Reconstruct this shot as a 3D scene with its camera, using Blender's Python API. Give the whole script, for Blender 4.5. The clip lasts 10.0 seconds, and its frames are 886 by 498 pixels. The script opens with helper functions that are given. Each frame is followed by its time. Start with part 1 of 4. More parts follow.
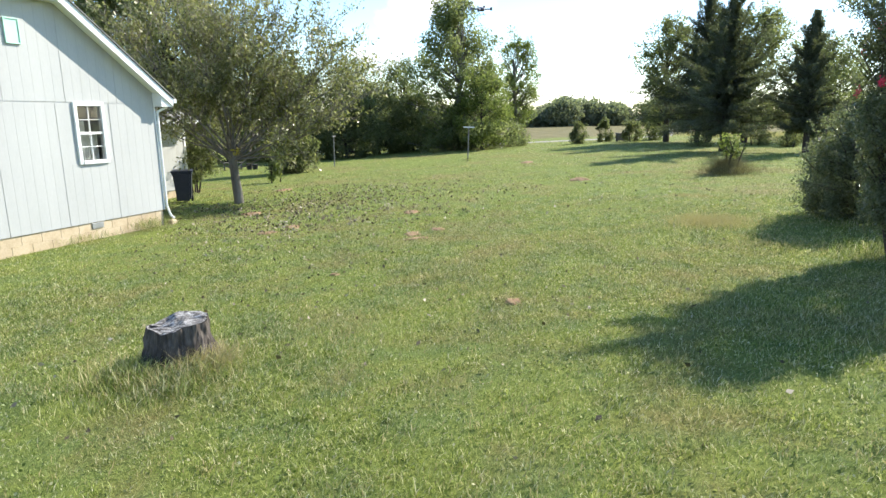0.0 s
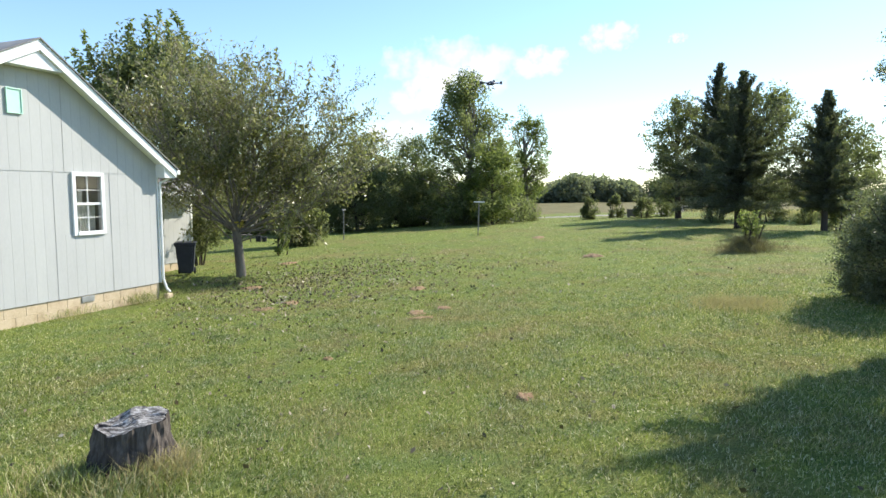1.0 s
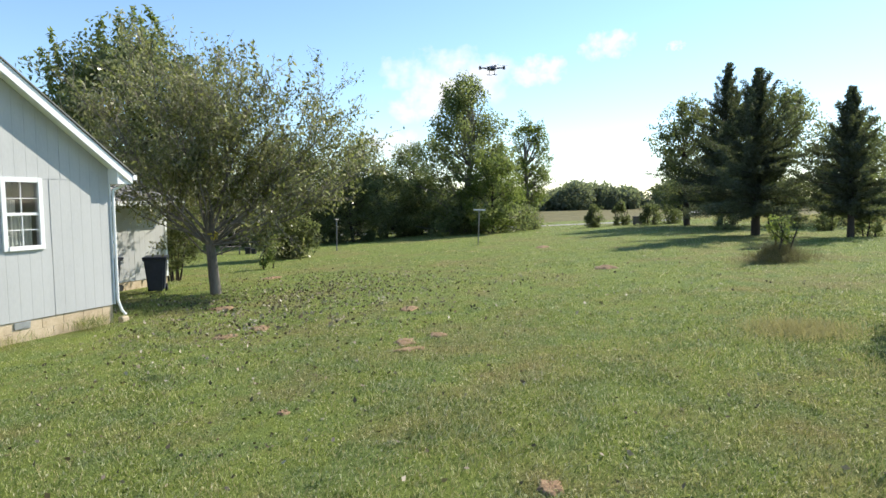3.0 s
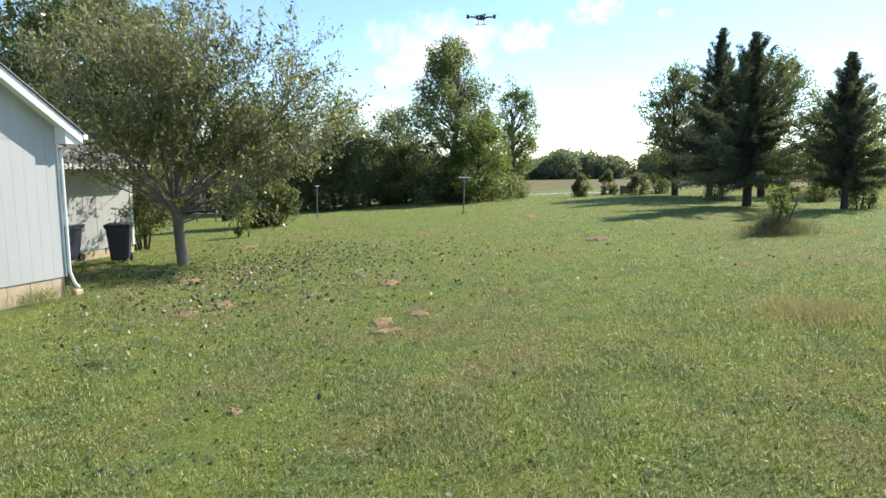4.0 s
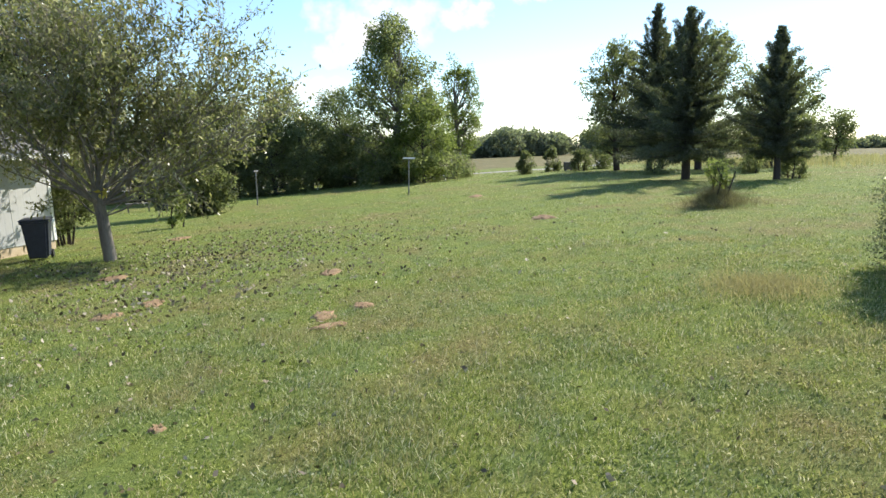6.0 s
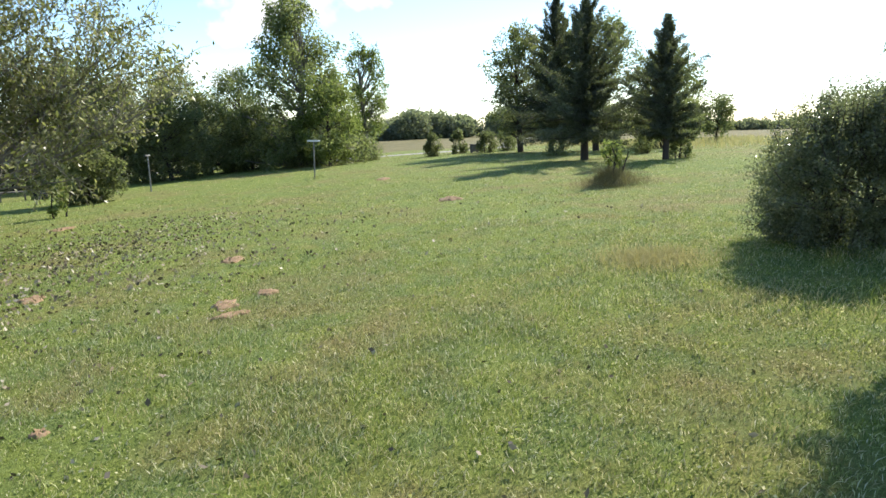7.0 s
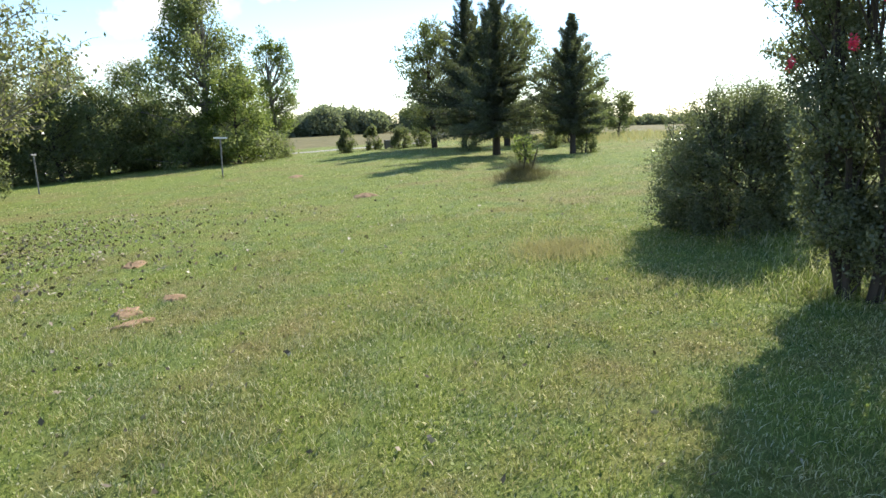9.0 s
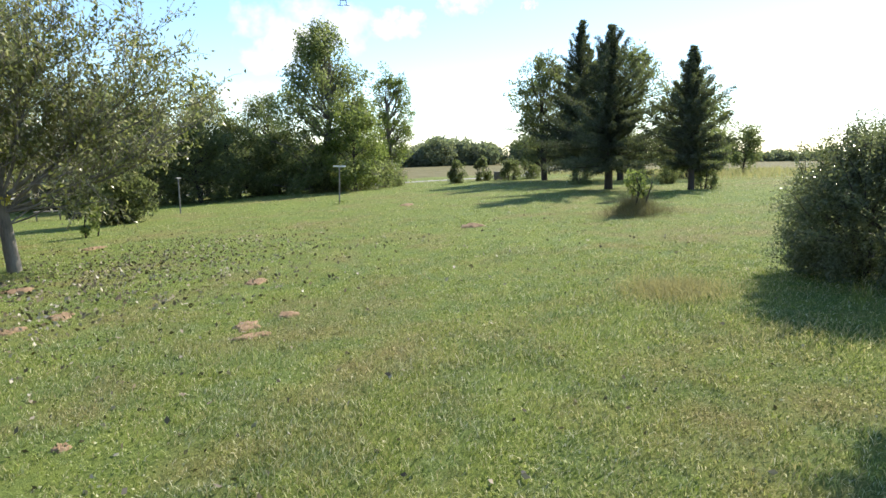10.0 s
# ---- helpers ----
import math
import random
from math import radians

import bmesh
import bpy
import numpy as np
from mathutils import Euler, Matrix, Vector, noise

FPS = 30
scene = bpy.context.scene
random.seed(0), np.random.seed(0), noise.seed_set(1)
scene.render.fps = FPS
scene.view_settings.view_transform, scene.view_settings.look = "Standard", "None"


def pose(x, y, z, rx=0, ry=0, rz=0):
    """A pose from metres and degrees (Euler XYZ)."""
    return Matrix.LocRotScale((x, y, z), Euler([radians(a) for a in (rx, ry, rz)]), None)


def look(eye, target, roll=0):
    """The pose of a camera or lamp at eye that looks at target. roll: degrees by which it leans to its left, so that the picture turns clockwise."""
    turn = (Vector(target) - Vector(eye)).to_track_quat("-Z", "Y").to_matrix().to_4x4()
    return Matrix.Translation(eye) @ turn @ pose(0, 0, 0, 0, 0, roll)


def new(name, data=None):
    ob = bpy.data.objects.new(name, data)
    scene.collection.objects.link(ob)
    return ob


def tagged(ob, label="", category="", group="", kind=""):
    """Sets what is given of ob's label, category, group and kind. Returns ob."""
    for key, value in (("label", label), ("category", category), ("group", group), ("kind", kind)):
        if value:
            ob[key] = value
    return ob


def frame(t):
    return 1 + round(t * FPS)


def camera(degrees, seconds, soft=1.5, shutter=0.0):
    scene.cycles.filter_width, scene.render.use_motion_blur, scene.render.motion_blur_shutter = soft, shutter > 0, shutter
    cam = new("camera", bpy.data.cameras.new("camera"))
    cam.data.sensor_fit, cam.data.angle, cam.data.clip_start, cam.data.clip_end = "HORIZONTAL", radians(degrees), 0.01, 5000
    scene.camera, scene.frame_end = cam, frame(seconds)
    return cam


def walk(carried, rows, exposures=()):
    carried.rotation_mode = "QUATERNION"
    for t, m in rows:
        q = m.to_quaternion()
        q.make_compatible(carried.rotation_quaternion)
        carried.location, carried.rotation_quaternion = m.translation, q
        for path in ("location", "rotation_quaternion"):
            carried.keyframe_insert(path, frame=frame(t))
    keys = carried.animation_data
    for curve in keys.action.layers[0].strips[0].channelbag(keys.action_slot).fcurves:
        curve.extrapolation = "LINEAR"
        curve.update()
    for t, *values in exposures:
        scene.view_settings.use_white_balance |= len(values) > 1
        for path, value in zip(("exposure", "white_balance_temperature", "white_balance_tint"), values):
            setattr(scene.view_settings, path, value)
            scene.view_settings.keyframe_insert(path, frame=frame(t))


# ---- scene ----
cam = camera(73.0, 10.0, soft=1.5)
PATH = [
    (0, pose(0.048, -0.051, 1.819, 77.45, 0.13, 0.43)),
    (0.5, pose(0.124, 0.204, 1.826, 82.84, -0.81, 4.84)),
    (1, pose(0.116, 0.646, 1.783, 84.47, -0.36, 1.54)),
    (1.5, pose(0.066, 1.126, 1.769, 85.37, -0.19, -0.16)),
    (2, pose(0.142, 1.583, 1.751, 85.72, 1.15, 2.57)),
    (2.5, pose(0.162, 1.980, 1.731, 86.04, 0.56, 2.22)),
    (4, pose(0.185, 3.332, 1.656, 82.31, -0.40, 0.11)),
    (4.5, pose(0.128, 3.609, 1.677, 81.40, -1.10, -0.14)),
    (5, pose(0.167, 3.710, 1.679, 80.94, -0.86, -0.50)),
    (6.5, pose(0.276, 3.702, 1.674, 79.75, 1.45, -9.08)),
    (7, pose(0.303, 3.692, 1.662, 78.63, 1.08, -13.78)),
    (7.5, pose(0.338, 3.689, 1.667, 77.33, 0.77, -18.93)),
    (8, pose(0.342, 3.682, 1.672, 76.78, 0.85, -22.90)),
    (8.5, pose(0.339, 3.679, 1.671, 76.73, 1.23, -23.04)),
    (9, pose(0.325, 3.671, 1.668, 78.08, 1.25, -21.83)),
    (9.5, pose(0.316, 3.672, 1.665, 80.24, 0.59, -18.14)),
    (10, pose(0.328, 3.644, 1.669, 81.17, 0.31, -11.43)),
]
walk(cam, PATH, exposures=((0, 1.3), (0.5, 1.15), (1.0, 1.03), (2.5, 0.86), (4.0, 0.98), (4.5, 1.0), (6.5, 1.1), (8.0, 1.2), (10.0, 1.1)))
# ---- sky and sun ----
SUN_AZ, SUN_EL = 54.0, 39.0          # degrees, right of +y, above the horizon
world = bpy.data.worlds.new("sky")
scene.world = world
world.use_nodes = True
wn = world.node_tree.nodes
sky = wn.new("ShaderNodeTexSky")
sky.sky_type = "NISHITA"
sky.sun_disc = False
sky.sun_elevation = radians(SUN_EL)
sky.sun_rotation = radians(SUN_AZ)
sky.dust_density = 0.1
sky.ozone_density = 4.5
sky.air_density = 1.1
world.node_tree.links.new(sky.outputs[0], wn["Background"].inputs[0])
wn["Background"].inputs[1].default_value = 0.122
sun_data = bpy.data.lights.new("sun", "SUN")
sun_data.energy = 4.2
sun_data.angle = radians(0.53)
sun_data.color = (1.0, 0.94, 0.83)
sun = new("sun", sun_data)
sd = Vector((math.sin(radians(SUN_AZ)) * math.cos(radians(SUN_EL)), math.cos(radians(SUN_AZ)) * math.cos(radians(SUN_EL)), math.sin(radians(SUN_EL))))
sun.matrix_world = look(sd * 100, (0, 0, 0))


# ---- materials ----
def material(name, rough=0.8, metal=0.0):
    m = bpy.data.materials.new(name)
    m.use_nodes = True
    nt = m.node_tree
    b = nt.nodes["Principled BSDF"]
    b.inputs["Roughness"].default_value = rough
    b.inputs["Metallic"].default_value = metal
    return m, nt, b


def coords(nt, scale=(1, 1, 1), kind="Object"):
    tc = nt.nodes.new("ShaderNodeTexCoord")
    mp = nt.nodes.new("ShaderNodeMapping")
    mp.inputs["Scale"].default_value = scale
    nt.links.new(tc.outputs[kind], mp.inputs["Vector"])
    return mp.outputs["Vector"]


def noise_tex(nt, vec, scale, detail=4.0, rough=0.6, distort=0.0):
    n = nt.nodes.new("ShaderNodeTexNoise")
    n.inputs["Scale"].default_value = scale
    n.inputs["Detail"].default_value = detail
    n.inputs["Roughness"].default_value = rough
    n.inputs["Distortion"].default_value = distort
    nt.links.new(vec, n.inputs["Vector"])
    return n.outputs["Fac"]


def ramp(nt, fac, stops):
    r = nt.nodes.new("ShaderNodeValToRGB")
    e = r.color_ramp.elements
    while len(e) < len(stops):
        e.new(0.5)
    for el, (p, c) in zip(e, stops):
        el.position = p
        el.color = (*c, 1) if len(c) == 3 else c
    nt.links.new(fac, r.inputs["Fac"])
    return r.outputs["Color"]


def mix(nt, fac, a, b, kind="MIX"):
    m = nt.nodes.new("ShaderNodeMix")
    m.data_type, m.blend_type = "RGBA", kind
    for sock, v in ((m.inputs["Factor"], fac), (m.inputs["A"], a), (m.inputs["B"], b)):
        if hasattr(v, "links"):
            nt.links.new(v, sock)
        elif isinstance(v, tuple):
            sock.default_value = (*v, 1)
        else:
            sock.default_value = v
    return m.outputs["Result"]


def math_node(nt, op, a, b=0.0, clamp=False):
    m = nt.nodes.new("ShaderNodeMath")
    m.operation, m.use_clamp = op, clamp
    for sock, v in ((m.inputs[0], a), (m.inputs[1], b)):
        if hasattr(v, "links"):
            nt.links.new(v, sock)
        else:
            sock.default_value = v
    return m.outputs[0]


def bump(nt, b, height, strength=0.5, dist=0.01):
    n = nt.nodes.new("ShaderNodeBump")
    n.inputs["Strength"].default_value = strength
    n.inputs["Distance"].default_value = dist
    nt.links.new(height, n.inputs["Height"])
    nt.links.new(n.outputs["Normal"], b.inputs["Normal"])


def simple(name, stops, scale=6.0, rough=0.7, metal=0.0, bumps=0.0, stretch=(1, 1, 1), fine=60.0):
    """Two scales of noise over a few tones."""
    m, nt, b = material(name, rough, metal)
    v = coords(nt, stretch)
    big = noise_tex(nt, v, scale)
    small = noise_tex(nt, v, fine, 3)
    f = math_node(nt, "ADD", math_node(nt, "MULTIPLY", big, 0.65), math_node(nt, "MULTIPLY", small, 0.35))
    nt.links.new(ramp(nt, f, stops), b.inputs["Base Color"])
    if bumps:
        bump(nt, b, f, bumps, 0.02)
    return m


def leaf_material(name, tones, trans=0.4, rough=0.55):
    """Foliage: tone varies leaf by leaf; thin leaves let some light through."""
    m, nt, b = material(name, rough)
    geo = nt.nodes.new("ShaderNodeNewGeometry")
    stops = [(i / max(1, len(tones) - 1), c) for i, c in enumerate(tones)]
    col = ramp(nt, geo.outputs["Random Per Island"], stops)
    vec = coords(nt)
    col = mix(nt, math_node(nt, "MULTIPLY", noise_tex(nt, vec, 0.9, 2), 0.34), col, (0.02, 0.032, 0.008))
    nt.links.new(col, b.inputs["Base Color"])
    tr = nt.nodes.new("ShaderNodeBsdfTranslucent")
    nt.links.new(mix(nt, 0.5, col, (0.16, 0.2, 0.03)), tr.inputs["Color"])
    mx = nt.nodes.new("ShaderNodeMixShader")
    mx.inputs[0].default_value = trans
    nt.links.new(b.outputs[0], mx.inputs[1])
    nt.links.new(tr.outputs[0], mx.inputs[2])
    nt.links.new(mx.outputs[0], nt.nodes["Material Output"].inputs["Surface"])
    return m


def ground_material():
    m, nt, b = material("lawn", 0.95)
    v = coords(nt)
    b.inputs["Specular IOR Level"].default_value = 0.15
    fine = math_node(nt, "ADD", math_node(nt, "MULTIPLY", noise_tex(nt, v, 34.0, 5, 0.75), 0.5), math_node(nt, "MULTIPLY", noise_tex(nt, v, 130.0, 3, 0.7), 0.5))
    mid = noise_tex(nt, v, 0.9, 5, 0.65)
    big = noise_tex(nt, v, 0.16, 3)
    green = ramp(nt, fine, [(0.32, (0.045, 0.063, 0.012)), (0.5, (0.154, 0.193, 0.037)), (0.68, (0.298, 0.312, 0.096))])
    dry = ramp(nt, fine, [(0.34, (0.057, 0.048, 0.018)), (0.5, (0.196, 0.161, 0.060)), (0.66, (0.344, 0.262, 0.125))])
    f = ramp(nt, math_node(nt, "ADD", math_node(nt, "MULTIPLY", mid, 0.55), math_node(nt, "MULTIPLY", big, 0.45)), [(0.48, (0, 0, 0)), (0.63, (0.85, 0.85, 0.85))])
    cool = ramp(nt, fine, [(0.32, (0.034, 0.057, 0.019)), (0.5, (0.129, 0.173, 0.040)), (0.68, (0.249, 0.288, 0.096))])
    green = mix(nt, ramp(nt, noise_tex(nt, v, 1.9, 4, 0.6), [(0.44, (0, 0, 0)), (0.6, (1, 1, 1))]), green, cool)
    lawn = mix(nt, f, green, dry)
    sep = nt.nodes.new("ShaderNodeSeparateXYZ")
    nt.links.new(v, sep.inputs[0])
    wob = math_node(nt, "MULTIPLY", math_node(nt, "SUBTRACT", noise_tex(nt, v, 0.12, 4), 0.5), 26.0)
    far = math_node(nt, "MULTIPLY", math_node(nt, "SUBTRACT", math_node(nt, "ADD", sep.outputs["Y"], wob), 66.0), 0.2, True)
    field = ramp(nt, noise_tex(nt, v, 0.35, 6, 0.7), [(0.3, (0.1, 0.1, 0.038)), (0.55, (0.17, 0.145, 0.065)), (0.75, (0.23, 0.185, 0.095))])
    nt.links.new(mix(nt, far, lawn, field), b.inputs["Base Color"])
    bump(nt, b, fine, 0.8, 0.04)
    return m


def grass_material():
    """Blades: each has its own tone, and drier and lusher patches run through them."""
    m, nt, b = material("grass_blades", 0.6)
    geo = nt.nodes.new("ShaderNodeNewGeometry")
    v = coords(nt)
    f = geo.outputs["Random Per Island"]
    lush = ramp(nt, f, [(0.0, (0.055, 0.09, 0.012)), (0.35, (0.2, 0.255, 0.037)), (0.7, (0.385, 0.425, 0.1)), (1.0, (0.72, 0.65, 0.4))])
    dry = ramp(nt, f, [(0.0, (0.08, 0.085, 0.025)), (0.35, (0.25, 0.24, 0.075)), (0.7, (0.43, 0.37, 0.165)), (1.0, (0.7, 0.6, 0.36))])
    patch = math_node(nt, "ADD", math_node(nt, "MULTIPLY", noise_tex(nt, v, 0.9, 5, 0.65), 0.55), math_node(nt, "MULTIPLY", noise_tex(nt, v, 0.16, 3), 0.45))
    cool = ramp(nt, f, [(0.0, (0.04, 0.07, 0.014)), (0.35, (0.15, 0.205, 0.042)), (0.7, (0.28, 0.345, 0.105)), (1.0, (0.6, 0.58, 0.4))])
    lush = mix(nt, ramp(nt, noise_tex(nt, v, 1.9, 4, 0.6), [(0.44, (0, 0, 0)), (0.6, (1, 1, 1))]), lush, cool)
    col = mix(nt, ramp(nt, patch, [(0.5, (0, 0, 0)), (0.65, (0.85, 0.85, 0.85))]), lush, dry)
    nt.links.new(col, b.inputs["Base Color"])
    tr = nt.nodes.new("ShaderNodeBsdfTranslucent")
    nt.links.new(col, tr.inputs["Color"])
    mx = nt.nodes.new("ShaderNodeMixShader")
    mx.inputs[0].default_value = 0.5
    nt.links.new(b.outputs[0], mx.inputs[1])
    nt.links.new(tr.outputs[0], mx.inputs[2])
    nt.links.new(mx.outputs[0], nt.nodes["Material Output"].inputs["Surface"])
    return m


M_LAWN = ground_material()
M_GRASS = grass_material()
M_STRAW = leaf_material("dry_grass", [(0.52, 0.41, 0.19), (0.68, 0.56, 0.3), (0.42, 0.38, 0.15)], 0.55, 0.7)
M_DEADLEAF = leaf_material("dead_leaves", [(0.04, 0.027, 0.016), (0.08, 0.055, 0.03), (0.17, 0.115, 0.062), (0.34, 0.26, 0.17), (0.55, 0.48, 0.37)], 0.1, 0.6)
M_DIRT = simple("bare_red_earth", [(0.3, (0.15, 0.09, 0.045)), (0.55, (0.29, 0.185, 0.1)), (0.8, (0.45, 0.33, 0.2))], 9, 0.95, 0, 1.0, fine=45)
M_BARK = simple("grey_bark", [(0.3, (0.07, 0.06, 0.05)), (0.55, (0.18, 0.158, 0.13)), (0.8, (0.33, 0.3, 0.25))], 5, 0.9, 0, 0.9, (1, 1, 0.25), 30)
M_BARK_DARK = simple("dark_bark", [(0.3, (0.022, 0.017, 0.013)), (0.6, (0.06, 0.045, 0.035)), (0.85, (0.1, 0.08, 0.06))], 5, 0.95, 0, 0.9, (1, 1, 0.25), 30)
M_LEAF_PECAN = leaf_material("pale_olive_leaves", [(0.16, 0.17, 0.064), (0.245, 0.25, 0.095), (0.33, 0.32, 0.135), (0.43, 0.385, 0.19), (0.66, 0.63, 0.44)], 0.64, 0.3)
M_LEAF_MID = leaf_material("mid_green_leaves", [(0.13, 0.15, 0.066), (0.195, 0.22, 0.1), (0.265, 0.285, 0.135), (0.34, 0.35, 0.19)], 0.7)
M_LEAF_BRIGHT = leaf_material("bright_green_leaves", [(0.12, 0.17, 0.04), (0.19, 0.25, 0.065), (0.27, 0.33, 0.095), (0.36, 0.4, 0.14)], 0.68)
M_LEAF_ASH = leaf_material("fresh_green_leaves", [(0.16, 0.19, 0.085), (0.24, 0.28, 0.12), (0.33, 0.37, 0.165), (0.42, 0.44, 0.23)], 0.75, 0.4)
M_LEAF_DARK = leaf_material("dark_green_leaves", [(0.11, 0.125, 0.066), (0.17, 0.188, 0.1), (0.24, 0.255, 0.145)], 0.74)
M_CEDAR = leaf_material("cedar_needles", [(0.056, 0.064, 0.05), (0.088, 0.097, 0.075), (0.13, 0.138, 0.106)], 0.45, 0.75)
M_MYRTLE = leaf_material("glossy_myrtle_leaves", [(0.1, 0.112, 0.075), (0.155, 0.17, 0.11), (0.21, 0.225, 0.145), (0.32, 0.335, 0.23)], 0.58, 0.24)
# paler, greyer leaf tones: distance haze is painted into this colour
M_FAR_HAZED = leaf_material("far_woods", [(0.2, 0.225, 0.15), (0.26, 0.285, 0.2), (0.32, 0.34, 0.25)], 0.62, 1.0)
M_WEED = leaf_material("dry_weed_stems", [(0.12, 0.09, 0.05), (0.22, 0.17, 0.09), (0.34, 0.28, 0.15)], 0.35, 0.8)
M_YELLOW = leaf_material("yellow_leaves", [(0.5, 0.4, 0.05), (0.65, 0.55, 0.1)], 0.3)
M_FLOWER = simple("crimson_petals", [(0.3, (0.5, 0.015, 0.05)), (0.7, (0.8, 0.05, 0.12))], 30, 0.5)


# ---- building helpers ----
def smooth_all(me):
    me.polygons.foreach_set("use_smooth", [True] * len(me.polygons))


def mesh_from(verts, faces, name="mesh"):
    me = bpy.data.meshes.new(name)
    me.from_pydata([tuple(v) for v in verts], [], [tuple(f) for f in faces])
    me.update()
    return me


def mesh_arrays(name, co, loops, per):
    """A mesh from arrays: co (n, 3); loops, all faces of the same number of corners."""
    me = bpy.data.meshes.new(name)
    nf = len(loops) // per
    me.vertices.add(len(co))
    me.vertices.foreach_set("co", np.ascontiguousarray(co, np.float32).ravel())
    me.loops.add(len(loops))
    me.loops.foreach_set("vertex_index", np.ascontiguousarray(loops, np.int32))
    me.polygons.add(nf)
    me.polygons.foreach_set("loop_start", np.arange(0, nf * per, per, dtype=np.int32))
    me.update(calc_edges=True)
    return me


def thing(name, m, label, category, group="", kind=""):
    ob = new(name)
    ob.empty_display_size = 0.3
    ob.matrix_basis = m
    return tagged(ob, label, category, group, kind)


def part(name, data, mat, parent=None, label="", m=None):
    if isinstance(data, bmesh.types.BMesh):
        me = bpy.data.meshes.new(name)
        bmesh.ops.recalc_face_normals(data, faces=data.faces)
        data.to_mesh(me)
        data.free()
        data = me
    ob = new(name, data)
    if not data.materials:
        data.materials.append(mat)
    ob.parent = parent
    if m is not None:
        ob.matrix_basis = m
    return tagged(ob, label)


def box(bm, lo, hi, bevel=0.0):
    lo, hi = Vector(lo), Vector(hi)
    r = bmesh.ops.create_cube(bm, size=1, matrix=Matrix.LocRotScale((lo + hi) / 2, None, hi - lo))
    if bevel:
        edges = {e for v in r["verts"] for e in v.link_edges}
        bmesh.ops.bevel(bm, geom=list(edges), offset=bevel, segments=1, affect="EDGES")
    return bm


def one_box(lo, hi, bevel=0.004):
    return box(bmesh.new(), lo, hi, bevel)


def rod(bm, a, b, ra, rb=None, n=8):
    a, b = Vector(a), Vector(b)
    q = (b - a).to_track_quat("Z", "Y").to_matrix().to_4x4()
    bmesh.ops.create_cone(bm, cap_ends=True, segments=n, radius1=ra, radius2=ra if rb is None else rb, depth=(b - a).length, matrix=Matrix.Translation((a + b) / 2) @ q)
    return bm


def prism(bm, pts, x0, x1):
    """A slab from points (y, z), between two x."""
    a = [bm.verts.new((x0, y, z)) for y, z in pts]
    b = [bm.verts.new((x1, y, z)) for y, z in pts]
    bm.faces.new(a)
    bm.faces.new(b[::-1])
    for i in range(len(pts)):
        j = (i + 1) % len(pts)
        bm.faces.new((a[i], b[i], b[j], a[j]))
    return bm


def ground_z(x, y):
    """The yard falls gently away from the camera and towards the house."""
    X = 18 * np.tanh(np.asarray(x, float) / 18)
    Y = np.clip(np.asarray(y, float), -20, 70)
    z = -0.11 + 0.0607 * X - 0.0172 * Y
    near = np.exp(-((np.asarray(x, float)) ** 2 + (np.asarray(y, float) - 8) ** 2) / 900)
    z = z + near * (0.022 * np.sin(np.asarray(x) * 0.53 + 1.3 + 0.7 * np.sin(np.asarray(y) * 0.31)) * np.sin(np.asarray(y) * 0.47) + 0.008 * np.sin(np.asarray(x) * 1.9 + 2 * np.sin(np.asarray(y) * 0.9)))
    return z


def gz(x, y):
    return float(ground_z(x, y))


# ---- ground ----
def axis(lo, hi, fine_lo, fine_hi, step):
    a = list(np.arange(fine_lo, fine_hi, step))
    s, p = step, fine_hi
    while p < hi:
        a.append(p)
        s *= 1.18
        p += s
    a.append(hi)
    s, p = step, fine_lo - step
    while p > lo:
        a.insert(0, p)
        s *= 1.18
        p -= s
    a.insert(0, lo)
    return np.array(a)


gx, gy = axis(-900, 900, -16, 20, 0.3), axis(-120, 1500, -3, 40, 0.3)
GX, GY = np.meshgrid(gx, gy)
co = np.stack([GX, GY, ground_z(GX, GY)], -1).reshape(-1, 3)
nx, ny = len(gx), len(gy)
i = (np.arange(ny - 1)[:, None] * nx + np.arange(nx - 1)).ravel()
loops = np.stack([i, i + 1, i + nx + 1, i + nx], 1).ravel()
me = mesh_arrays("ground", co, loops, 4)
me.materials.append(M_LAWN)
smooth_all(me)
ground = tagged(new("ground", me), "mown green lawn with dry patches, running to a tan field", "lawn", kind="structure")


# ---- foliage and trees ----
def blades(rng, pts, length, width, lean=0.5):
    """Grass blades: one kite of two triangles each, at pts (n, 3)."""
    n = len(pts)
    az = rng.uniform(0, 2 * np.pi, n)
    ln = length * rng.uniform(0.5, 1.25, n)
    le = rng.uniform(0.1, lean, n) * ln
    d = np.stack([np.cos(az), np.sin(az), np.zeros(n)], 1)
    s = np.stack([-np.sin(az + 0.6), np.cos(az + 0.6), np.zeros(n)], 1) * (width * rng.uniform(0.6, 1.3, n))[:, None]
    up = np.array([0, 0, 1.0])
    a = pts
    m = pts + d * (le * 0.35)[:, None] + up * (ln * 0.55)[:, None]
    t = pts + d * (le * 1.1)[:, None] + up * (ln * 0.95)[:, None]
    co = np.stack([a - s * 0.5, m + s * 0.5, t, m - s * 0.5], 1).reshape(-1, 3)
    return co, np.arange(4 * n)


